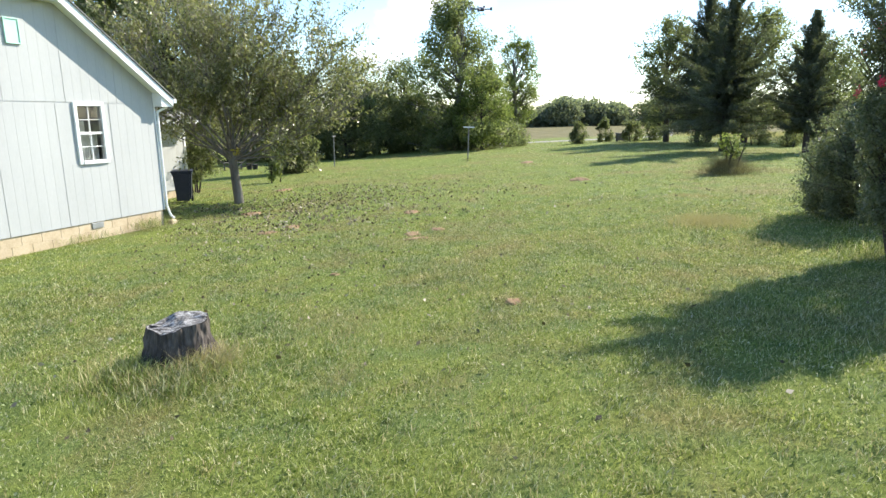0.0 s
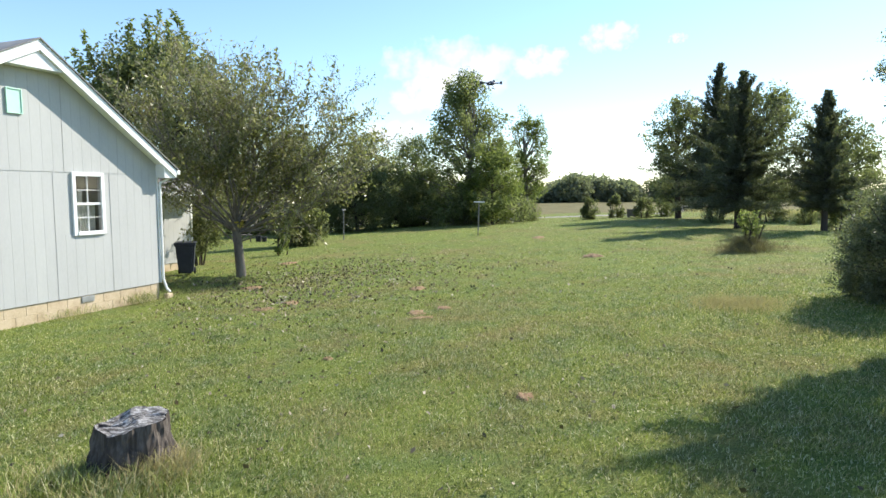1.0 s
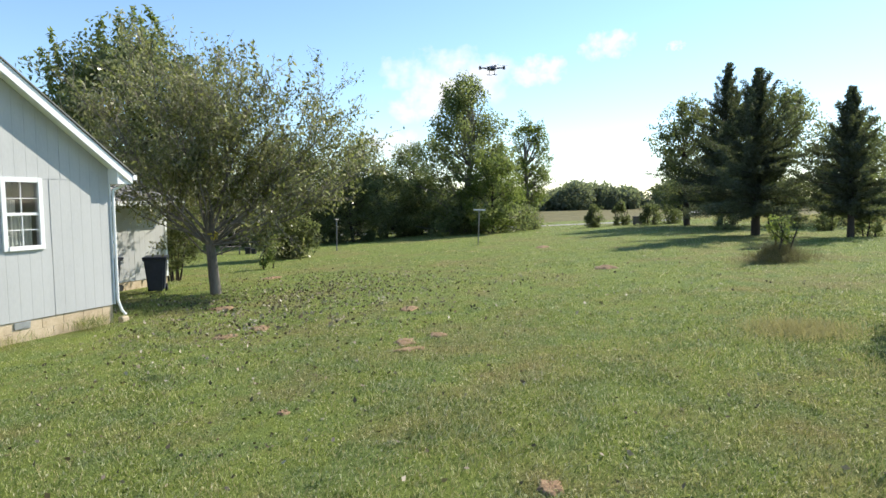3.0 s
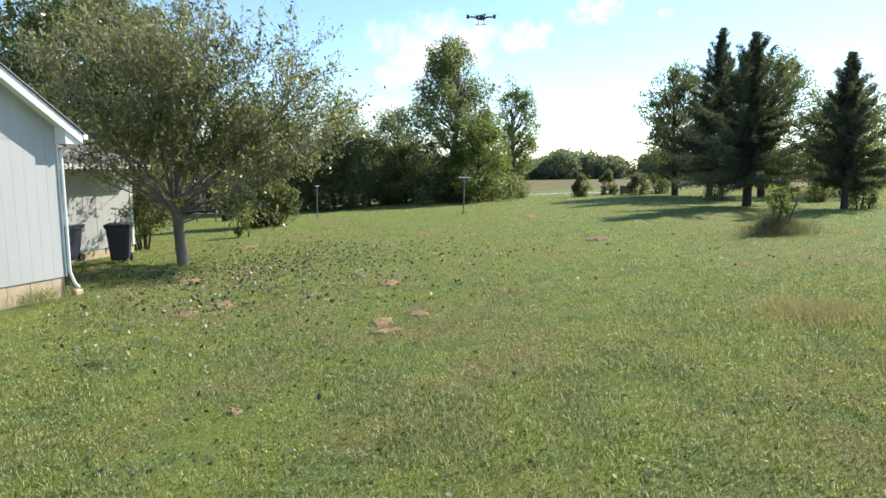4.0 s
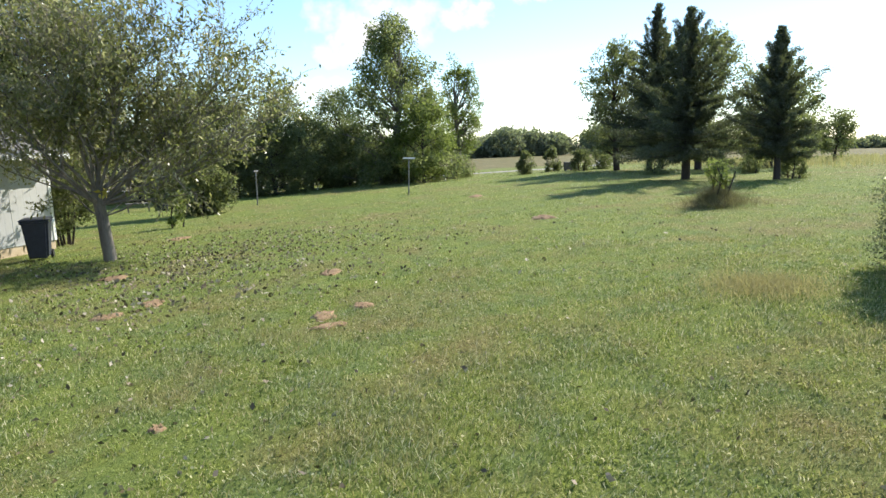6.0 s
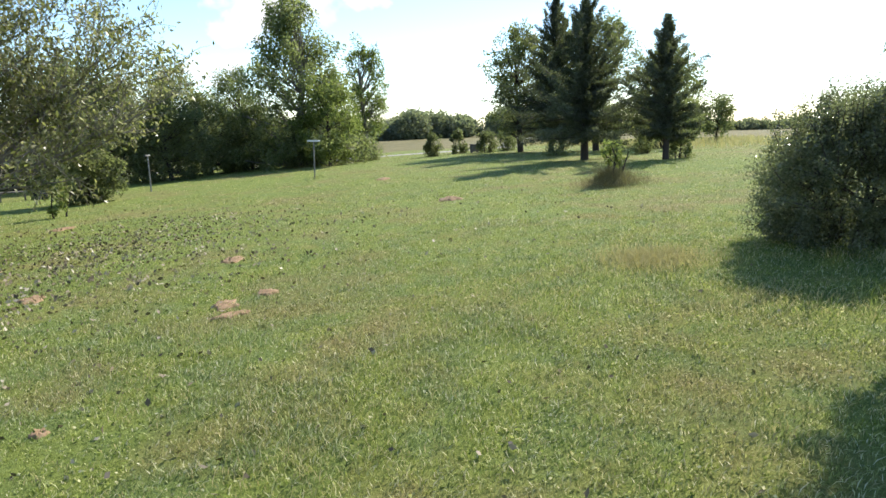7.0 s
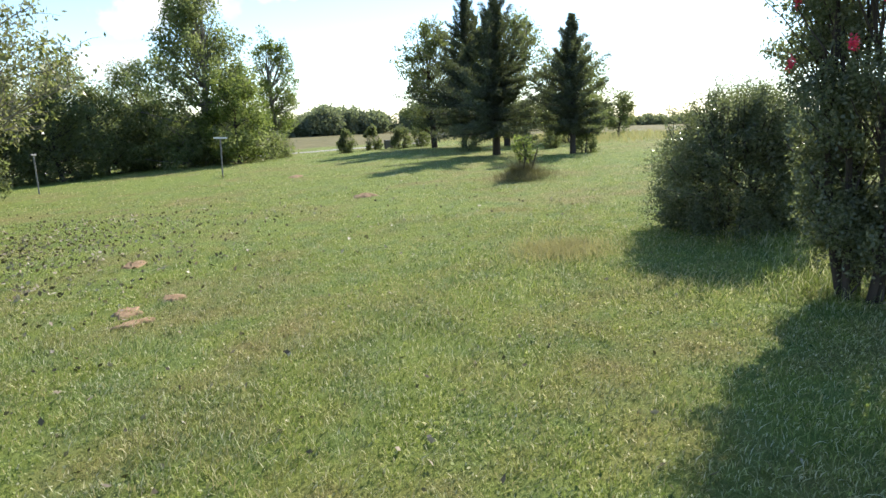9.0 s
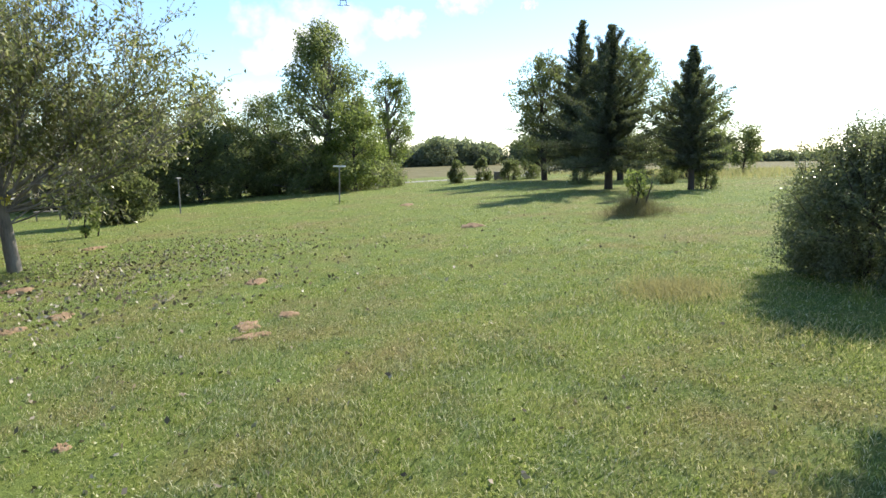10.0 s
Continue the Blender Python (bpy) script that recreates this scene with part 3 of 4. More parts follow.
def myrtle(x, y):
    t = broadleaf(x, y, 3.4, 1.0, 82, M_MYRTLE, "tall crepe myrtle with many stems and crimson blooms", 105000, 0.038, 0.1, shape="vase", stems=9, clumps=300, lump=0.2, name="shrub")
    w = Wood(83)
    for a, z, ln in ((3.3, 2.5, 0.8), (2.6, 2.7, 0.7), (4.0, 2.8, 0.6), (2.2, 2.9, 0.6), (3.0, 3.0, 0.6)):
        b, d = w.limb(Vector((math.cos(a) * 0.6, math.sin(a) * 0.6, z)), Vector((math.cos(a), math.sin(a), 0.9)), ln, 0.006, 0.003, 6, 0.14, -0.05, 4)
        w.tips += [b[k].lerp(b[k + 1], q / 4) for k in range(len(b) - 1) for q in range(4)]
    part("twig", w.mesh("twig"), M_BARK_DARK, t)["kind"] = "stuff"
    part("sprig", leaf_mesh("sprig", np.random.default_rng(8), w.tips, 2600, 0.036, 0.045), M_MYRTLE, t)
    shoots(t, 85, [(-0.35, 0.3, 1.95, -0.5, 0.5, 0.55, 0.8), (-0.6, 0.1, 2.3, -0.5, 0.2, 0.9, 0.55)], M_MYRTLE, 220, 0.045)
    flower_heads(t, ((-0.6, 0.42, 2.48), (-0.78, -0.2, 2.08), (-0.69, -0.37, 2.38), (-0.6, 0.45, 2.0), (-0.66, 0.1, 2.7)))
    return t


myrtle(5.6, 7.0)
# both belts wear the leaf colour that has air haze painted in
far_woods("far_woods", ((-70, 150), (10, 128), (62, 134)), 8.2, 91, M_FAR_HAZED, "distant belt of green woodland, its leaf colour paled to imitate haze", 120000, 0.62, 3)
far_woods("far_hedge", ((-70, 147), (10, 125), (60, 131), (150, 150), (280, 190)), 4.4, 92, M_FAR_HAZED, "low distant hedge at the field's end", 80000, 0.6, 1)

# ---- house ----
M_SIDING = simple("pale_grey_painted_siding", [(0.25, (0.37, 0.372, 0.362)), (0.5, (0.44, 0.442, 0.43)), (0.8, (0.5, 0.502, 0.485))], 1.2, 0.75, 0, 0.15, (1, 1, 0.2), 60)
M_TRIM = simple("white_paint", [(0.3, (0.72, 0.72, 0.71)), (0.7, (0.82, 0.82, 0.81))], 3, 0.5)
M_ROOF = simple("grey_shingles", [(0.3, (0.16, 0.155, 0.15)), (0.7, (0.32, 0.31, 0.3))], 2, 0.95, 0, 0.6, fine=50)
M_BLOCK = simple("cream_block", [(0.3, (0.38, 0.28, 0.17)), (0.55, (0.54, 0.43, 0.29)), (0.8, (0.64, 0.54, 0.4))], 3, 0.9, 0, 0.6, fine=40)
M_MINT = simple("mint_paint", [(0.3, (0.42, 0.68, 0.56)), (0.7, (0.5, 0.76, 0.64))], 5, 0.6)
M_DARK_ROOM = simple("dim_room", [(0.3, (0.14, 0.14, 0.14)), (0.7, (0.22, 0.215, 0.21))], 2, 0.9)
M_CURTAIN = simple("pale_curtain", [(0.3, (0.5, 0.5, 0.48)), (0.7, (0.68, 0.68, 0.65))], 4, 0.9, 0, 0.3, (6, 6, 0.3))
M_GREY_METAL = simple("grey_metal", [(0.3, (0.3, 0.3, 0.3)), (0.7, (0.45, 0.45, 0.44))], 8, 0.5, 0.6)
M_GLASS, _nt, _b = material("window_glass", 0.03)
_b.inputs["Transmission Weight"].default_value = 1.0
_b.inputs["IOR"].default_value = 1.45
_b.inputs["Base Color"].default_value = (0.9, 0.95, 0.95, 1)
HOUSE = pose(-6.82, 14.26, -0.35, 0, 0, -20.5)
PITCH, PITCH_NEAR, PEAK_Y, PEAK_Z = 0.733, 0.54, -2.74, 4.70


def roof_line(y):
    return PEAK_Z - abs(y - PEAK_Y) * (PITCH if y > PEAK_Y else PITCH_NEAR)


def grooved_sheet(parent, y0, y1, z0, z1, gable=False, holes=(), x=0.0):
    """One sheet of siding: boards about 0.2 m wide between shallow grooves, over a thin backing."""
    bm = bmesh.new()
    n = max(1, round((y1 - y0) / 0.203))
    for k in range(n):
        a, b = y0 + (y1 - y0) * k / n + (0.004 if k == 0 else 0.0012), y0 + (y1 - y0) * (k + 1) / n - (0.004 if k == n - 1 else 0.0012)
        spans = [(z0, z1)]
        for h in holes:
            if b > h[0] and a < h[1]:
                spans = [(z0, h[2]), (h[3], z1)]
        for lo, hi in spans:
            ta, tb = (roof_line(a), roof_line(b)) if gable else (hi, hi)
            if min(ta, tb) - lo > 0.02:
                pts = [(a, lo), (b, lo), (b, tb), (a, ta)]
                if gable and a < PEAK_Y < b:
                    pts.insert(3, (PEAK_Y, PEAK_Z))
                prism(bm, pts, x + 0.002, x + 0.009)
    part("siding_panel", bm, M_SIDING, parent)


def window(parent, y0, y1, z0, z1):
    """White framed sash window of two by four small panes, with a pale curtain behind."""
    w = part("window", box(bmesh.new(), (-0.16, y0 + 0.07, z0 + 0.005), (-0.1, y1 - 0.07, z0 + 0.06)), M_TRIM, parent, "white sash window with small panes")
    t = 0.078
    for n, lo, hi in (("frame", (0.0, y0, z0), (0.045, y0 + t, z1)), ("frame", (0.0, y1 - t, z0), (0.045, y1, z1)),
                      ("frame", (0.0, y0 + t, z1 - t), (0.043, y1 - t, z1)), ("sill", (0.0, y0 + t, z0), (0.06, y1 - t, z0 + t))):
        part(n, one_box(lo, hi), M_TRIM, w)
    a, b, c, d = y0 + t, y1 - t, z0 + t, z1 - t
    mid = (c + d) / 2
    part("meeting_rail", one_box((-0.05, a, mid - 0.025), (0.012, b, mid + 0.025)), M_TRIM, w)
    part("muntin", one_box((-0.04, (a + b) / 2 - 0.007, c), (0.0, (a + b) / 2 + 0.007, mid - 0.026), 0.002), M_TRIM, w)
    part("muntin", one_box((-0.04, (a + b) / 2 - 0.007, mid + 0.026), (0.0, (a + b) / 2 + 0.007, d), 0.002), M_TRIM, w)
    for f in (0.25, 0.75):
        z = c + (d - c) * f
        for p, q in ((a, (a + b) / 2 - 0.011), ((a + b) / 2 + 0.011, b)):
            part("muntin", one_box((-0.04, p, z - 0.007), (0.0, q, z + 0.007), 0.002), M_TRIM, w)
    for r in range(4):
        for s in range(2):
            za, zb = c + (d - c) * r / 4 + 0.012, c + (d - c) * (r + 1) / 4 - 0.012
            ya, yb = a + (b - a) * s / 2 + 0.012, a + (b - a) * (s + 1) / 2 - 0.012
            g = part("pane", box(bmesh.new(), (-0.026, ya, za), (-0.02, yb, zb)), M_GLASS, w)
            g.visible_shadow = False
    # room behind
    bm = bmesh.new()
    for lo, hi in (((-1.2, a - 0.3, c - 0.3), (-1.15, b + 0.3, d + 0.3)), ((-1.2, a - 0.35, c - 0.3), (-0.13, a - 0.3, d + 0.3)), ((-1.2, b + 0.3, c - 0.3), (-0.13, b + 0.35, d + 0.3)),
                   ((-1.2, a - 0.3, c - 0.35), (-0.13, b + 0.3, c - 0.3)), ((-1.2, a - 0.3, d + 0.3), (-0.13, b + 0.3, d + 0.35))):
        box(bm, lo, hi)
    part("room_wall", bm, M_DARK_ROOM, w)
    bm = bmesh.new()
    n = 26
    for ya, yb, za, zb in ((a, a + 0.46 * (b - a), mid - 0.1, d - 0.3), (a + 0.02, b - 0.03, c, mid - 0.03)):
        vs = [[bm.verts.new((-0.13 + 0.015 * math.sin(k * 1.9), ya + (yb - ya) * k / n, z)) for z in (za, zb)] for k in range(n + 1)]
        for k in range(n):
            bm.faces.new((vs[k][0], vs[k + 1][0], vs[k + 1][1], vs[k][1]))
    bmesh.ops.solidify(bm, geom=bm.faces[:], thickness=0.003)
    part("curtain", bm, M_CURTAIN, w, "pale gathered curtain")


def foundation_blocks(parent, x, y0, y1, ztop, rows, xdeep=-0.1):
    for r in range(rows):
        y = y0 + (0.2 if r % 2 else 0.0)
        while y < y1 - 0.05:
            e = min(y + 0.39, y1)
            part("block", one_box((x + xdeep, y, ztop - 0.2 * (r + 1) + 0.003), (x, e - 0.004, ztop - 0.2 * r), 0.003), M_BLOCK, parent)
            y += 0.4


def house():
    h = thing("house", HOUSE, "pale grey house with vertical panel siding, white trim and steep gable", "house")
    L = -2 * PEAK_Y
    zc = roof_line(0)
    wy0, wy1, wz0, wz1 = -2.07, -1.36, 1.2, 2.46
    W, E = wy0 + 0.04, wy1 - 0.04
    vy0, vy1 = -5.36, -4.65
    V, X = vy0 + 0.04, vy1 - 0.04
    bm = bmesh.new()
    prism(bm, [(0, 0), (0, zc), (E, roof_line(E)), (E, 0)], -0.12, 0)
    prism(bm, [(W, 0), (W, roof_line(W)), (PEAK_Y, PEAK_Z), (X, roof_line(X)), (X, 0)], -0.12, 0)
    prism(bm, [(V, 0), (V, roof_line(V)), (-L, roof_line(-L)), (-L, 0)], -0.12, 0)
    prism(bm, [(X, 0), (X, wz0 + 0.04), (V, wz0 + 0.04), (V, 0)], -0.12, 0)
    prism(bm, [(X, wz1 - 0.04), (X, roof_line(X)), (V, roof_line(V)), (V, wz1 - 0.04)], -0.12, 0)
    prism(bm, [(E, 0), (E, wz0 + 0.04), (W, wz0 + 0.04), (W, 0)], -0.12, 0)
    prism(bm, [(E, wz1 - 0.04), (E, roof_line(E)), (W, roof_line(W)), (W, wz1 - 0.04)], -0.12, 0)
    part("wall", bm, M_SIDING, h)
    for y0, y1 in ((-1.22, -0.02), (-2.44, -1.225), (-3.66, -2.445), (-4.88, -3.665), (-L, -4.885)):
        grooved_sheet(h, y0, y1, -0.03, 2.44, holes=[(a + 0.02, b - 0.02, wz0 + 0.02, 9.0) for a, b in ((wy0, wy1), (vy0, vy1))])
    for y0, y1 in ((-1.0, -0.02), (-2.2, -1.005), (-3.42, -2.205), (-4.64, -3.425), (-L, -4.645)):
        grooved_sheet(h, y0, y1, 2.455, 0, gable=True)
    window(h, wy0, wy1, wz0, wz1)
    window(h, vy0, vy1, wz0, wz1)
    part("wall", one_box((-5.0, -0.12, 0), (-0.125, -0.004, zc)), M_SIDING, h)
    part("wall", one_box((-7.0, -L, 0), (-0.125, -L + 0.12, roof_line(-L))), M_SIDING, h)
    part("foundation", one_box((-7, -L + 0.02, -0.9), (-0.018, -0.02, -0.04)), M_BLOCK, h)
    foundation_blocks(h, -0.012, -L + 0.02, -0.02, -0.034, 3)
    part("foundation_vent", one_box((-0.01, -1.96, -0.17), (0.008, -1.68, -0.05), 0.003), M_GREY_METAL, h, "grey metal crawl-space vent")
    over = 0.27
    for s in (1, -1):
        run = abs(PEAK_Y) + 0.30
        ey = PEAK_Y + s * run
        ez = roof_line(ey)
        part("roof", prism(bmesh.new(), [(PEAK_Y, PEAK_Z + 0.13), (PEAK_Y, PEAK_Z + 0.02), (ey, ez + 0.02), (ey, ez + 0.13)], -7.2, over), M_ROOF, h)
        part("shingle_edge", prism(bmesh.new(), [(PEAK_Y, PEAK_Z + 0.155), (PEAK_Y, PEAK_Z + 0.132), (ey + s * 0.04, ez + 0.102), (ey + s * 0.04, ez + 0.125)], -7.2, over + 0.07), M_ROOF, h)
        part("rake_board", prism(bmesh.new(), [(PEAK_Y, PEAK_Z + 0.13), (PEAK_Y, PEAK_Z - 0.07), (ey, ez - 0.07), (ey, ez + 0.1)], over + 0.002, over + 0.04), M_TRIM, h, "white rake board")
        part("soffit", prism(bmesh.new(), [(PEAK_Y, PEAK_Z + 0.012), (PEAK_Y, PEAK_Z - 0.004), (ey, ez - 0.004), (ey, ez + 0.012)], 0.016, over), M_TRIM, h)
        part("eave_return", prism(bmesh.new(), [(ey, ez - 0.08), (ey, ez + 0.0), (ey - s * 0.31, ez + 0.22), (ey - s * 0.31, ez - 0.08)], 0.017, over + 0.0), M_TRIM, h)
    # projecting white gable head
    part("gable_panel", prism(bmesh.new(), [(PEAK_Y, PEAK_Z - 0.01), (PEAK_Y + 0.52, PEAK_Z - 0.01 - 0.52 * PITCH), (PEAK_Y - 0.7, PEAK_Z - 0.01 - 0.52 * PITCH)], 0.018, over - 0.004), M_TRIM, h, "white gable panel")
    v = part("gable_vent", one_box((0.015, -3.2, 3.49), (0.03, -2.96, 3.9), 0.003), M_MINT, h, "mint green gable vent")
    for y0, y1, z0, z1 in ((-3.22, -3.2, 3.47, 3.92), (-2.96, -2.94, 3.47, 3.92), (-3.199, -2.961, 3.47, 3.49), (-3.199, -2.961, 3.9, 3.92)):
        part("frame", one_box((0.013, y0, z0), (0.045, y1, z1), 0.003), M_MINT, v)
    part("corner_trim", one_box((-0.11, -0.012, -0.03), (0.03, 0.02, zc - 0.02)), M_TRIM, h, "white corner board")
    # gutter and downspout
    ey, ez = 0.30, roof_line(0) - 0.30 * PITCH
    part("gutter", one_box((-5.0, ey + 0.005, ez - 0.0), (over + 0.05, ey + 0.11, ez + 0.1), 0.01), M_TRIM, h, "white gutter")
    bm = bmesh.new()
    for a, b in (((0.09, 0.34, ez), (0.09, 0.3, ez - 0.08)), ((0.09, 0.3, ez - 0.08), (0.045, 0.055, ez - 0.2)), ((0.045, 0.055, ez - 0.2), (0.045, 0.055, 0.05)), ((0.045, 0.055, 0.05), (0.09, 0.1, -0.17)), ((0.09, 0.1, -0.17), (0.14, 0.15, -0.26))):
        rod(bm, a, b, 0.028, n=8)
    part("downspout", bm, M_TRIM, h, "white bent downspout")
    part("splash_block", one_box((0.04, 0.03, -0.5), (0.18, 0.2, -0.29), 0.02), M_BLOCK, h)
    # wing behind
    wx, wy = -5.05, 6.1
    wing = part("wing_wall", one_box((wx - 0.14, -0.1, -0.4), (wx - 0.002, wy, 2.03)), M_SIDING, h)
    for k in range(5):
        grooved_sheet(wing, wy - 0.03 - 1.22 * (k + 1) + 0.004, wy - 0.03 - 1.22 * k, -0.4, 2.01, x=wx)
    part("corner_board", one_box((wx, wy - 0.07, -0.4), (wx + 0.03, wy + 0.02, 2.01)), M_TRIM, wing)
    part("wing_wall", one_box((wx - 5.5, wy - 0.14, -0.4), (wx - 0.145, wy - 0.002, 2.1)), M_SIDING, h)
    foundation_blocks(wing, wx - 0.01, -0.1, wy, -0.41, 2)
    part("roof", prism_y([(wx + 0.5, 1.97), (wx + 0.5, 2.09), (wx - 3.0, 3.29), (wx - 3.0, 3.17)], -0.6, wy + 0.3), M_ROOF, h, "grey shingle wing roof")
    part("fascia", one_box((wx + 0.502, -0.6, 1.91), (wx + 0.54, wy + 0.3, 2.05)), M_TRIM, h, "white fascia")
    part("soffit", one_box((wx + 0.01, -0.6, 1.91), (wx + 0.5, wy + 0.28, 1.93)), M_TRIM, h)
    return h


def prism_y(pts, y0, y1):
    bm = bmesh.new()
    a = [bm.verts.new((x, y0, z)) for x, z in pts]
    b = [bm.verts.new((x, y1, z)) for x, z in pts]
    bm.faces.new(a)
    bm.faces.new(b[::-1])
    for i in range(len(pts)):
        j = (i + 1) % len(pts)
        bm.faces.new((a[i], b[i], b[j], a[j]))
    return bm


house()

# ---- things on the lawn ----
M_BIN = simple("navy_plastic", [(0.3, (0.018, 0.022, 0.04)), (0.7, (0.04, 0.046, 0.075))], 6, 0.45)
M_RUBBER = simple("black_rubber", [(0.3, (0.012, 0.012, 0.012)), (0.7, (0.03, 0.03, 0.03))], 20, 0.8)
M_POST = simple("weathered_steel", [(0.3, (0.12, 0.11, 0.10)), (0.6, (0.26, 0.25, 0.24)), (0.8, (0.4, 0.4, 0.39))], 9, 0.6, 0.4)
M_STUMP = simple("weathered_stump_bark", [(0.3, (0.016, 0.012, 0.01)), (0.5, (0.06, 0.047, 0.038)), (0.7, (0.2, 0.17, 0.145)), (0.85, (0.36, 0.34, 0.31))], 9, 0.95, 0, 1.0, (1, 1, 0.16), 40)
M_WOODTOP = simple("grey_cut_wood", [(0.4, (0.03, 0.025, 0.022)), (0.5, (0.16, 0.148, 0.135)), (0.6, (0.46, 0.45, 0.43))], 16, 0.9, 0, 1.0, (1, 2.2, 1), 80)
M_GRAVEL = simple("pale_gravel", [(0.3, (0.22, 0.205, 0.18)), (0.7, (0.34, 0.32, 0.29))], 0.5, 0.95)
M_WHITE_PLASTIC = simple("white_plastic", [(0.3, (0.6, 0.6, 0.6)), (0.7, (0.7, 0.7, 0.7))], 8, 0.4)
M_OLDWOOD = simple("old_wood", [(0.3, (0.1, 0.085, 0.07)), (0.7, (0.24, 0.21, 0.17))], 6, 0.9, 0, 0.5, (1, 8, 1))


def wheelie_bin(x, y, turn, label):
    t = thing("wheelie_bin", pose(x, y, gz(x, y), 0, 0, turn), label, "trash bin", "bins beside the house")
    bm = bmesh.new()
    box(bm, (-0.21, -0.225, 0.06), (0.21, 0.225, 0.98))
    for v in bm.verts:
        if v.co.z > 0.5:
            v.co.x *= 1.36
            v.co.y *= 1.38
    bmesh.ops.bevel(bm, geom=bm.edges[:], offset=0.05, segments=2, affect="EDGES")
    body = part("body", bm, M_BIN, t)
    part("rim", one_box((-0.31, -0.34, 0.93), (0.31, 0.34, 0.985), 0.015), M_BIN, body)
    bm = one_box((-0.32, -0.36, 0.988), (0.32, 0.36, 1.05), 0.02)
    for v in bm.verts:
        if v.co.z > 1.03:
            v.co.x *= 0.9
            v.co.y *= 0.9
    part("lid", bm, M_BIN, t)
    part("handle", rod(bmesh.new(), (-0.2, 0.4, 0.98), (0.2, 0.4, 0.98), 0.015), M_BIN, t)
    for s in (-1, 1):
        part("wheel", rod(bmesh.new(), (s * 0.2, 0.24, 0.11), (s * 0.26, 0.24, 0.11), 0.11, n=16), M_RUBBER, t)
    return t


wheelie_bin(-8.55, 19.35, 20, "dark navy wheeled trash bin with closed lid on the grass")
wheelie_bin(-10.3, 19.85, -10, "dark blue wheeled trash bin beside the house wall")


def clothesline_post(x, y, h, turn, lean, bar):
    t = thing("clothesline_post", pose(x, y, gz(x, y), 0, lean, turn), "slim grey steel T-shaped clothesline post on the lawn", "post", "clothesline posts")
    part("pole", rod(bmesh.new(), (0, 0, -0.1), (0, 0, h), 0.033, n=10), M_POST, t)
    part("crossbar", one_box((-0.3, -0.03, h), (0.3, 0.03, h + 0.07), 0.01), bar, t, "plain crossbar")
    for k in (-0.24, -0.08, 0.08, 0.24):
        part("hook", rod(bmesh.new(), (k, 0.03, h + 0.03), (k, 0.07, h + 0.03), 0.006, n=5), M_POST, t)


clothesline_post(1.15, 33.0, 1.78, 0, 1.5, M_WHITE_PLASTIC)
clothesline_post(-6.65, 35.6, 1.72, 84, 1, M_POST)


def stump(x, y):
    t = thing("tree_stump", pose(x, y, gz(x, y)), "weathered grey tree stump with cracked cut top in the grass", "stump")
    n, rings = 88, 18
    rnd = random.Random(3)
    lob = [rnd.uniform(0, 6.28) for _ in range(5)]

    def radius(a, f):
        flare = 0.28 - 0.05 * f + 0.11 * (1 - f) ** 3.5
        ribs = 0.05 * abs(math.sin(4.5 * a + lob[1])) * (1 - 0.5 * f)
        return flare * (1 + 0.07 * math.sin(2 * a + lob[0]) + 0.04 * math.sin(5 * a + lob[1]) + ribs + 0.03 * math.sin(11 * a + lob[2]) + 0.02 * math.sin(23 * a + lob[3] + 3 * f))

    def top(px, py):
        z = 0.355 + 0.05 * px + 0.05 * py
        step = px + 0.5 * py + 0.03 * math.sin(16 * py)
        return z + 0.035 * min(1.0, max(0.0, (step + 0.08) / 0.09)) + 0.03 * noise.noise(Vector((px * 9, py * 9, 5)))

    bm = bmesh.new()
    grid = []
    for k in range(rings + 1):
        f = k / rings
        row = []
        for j in range(n):
            a = 2 * math.pi * j / n
            r = radius(a, f)
            px, py = r * math.cos(a), r * math.sin(a)
            jit = 0.018 * noise.noise(Vector((px * 20, py * 20, f * 2.2))) + 0.016 * noise.noise(Vector((px * 48, py * 48, f * 5)))
            row.append(bm.verts.new((px * (1 + jit * 4), py * (1 + jit * 4), -0.06 + (top(px, py) + 0.06) * f)))
        grid.append(row)
    for k in range(rings):
        for j in range(n):
            bm.faces.new((grid[k][j], grid[k][(j + 1) % n], grid[k + 1][(j + 1) % n], grid[k + 1][j]))
    part("bark", bm, M_STUMP, t)
    bm = bmesh.new()
    prev = None
    for q in range(13):
        s = 1 - q / 12.3
        row = []
        for j in range(n):
            a = 2 * math.pi * j / n
            r = radius(a, 1) * s * 0.995
            px, py = r * math.cos(a), r * math.sin(a)
            row.append(bm.verts.new((px, py, top(px, py) + 0.002 + (0.016 * noise.noise(Vector((px * 14, py * 14, 2))) - 0.045 * max(0, 1 - abs(py - 0.3 * px - 0.03 * math.sin(20 * px)) / 0.02)) * (q > 0))))
        if prev:
            for j in range(n):
                bm.faces.new((prev[j], prev[(j + 1) % n], row[(j + 1) % n], row[j]))
        prev = row
    bm.faces.new(prev)
    part("cut_face", bm, M_WOODTOP, t, "silvery cracked cut face")


stump(-2.33, 4.95)


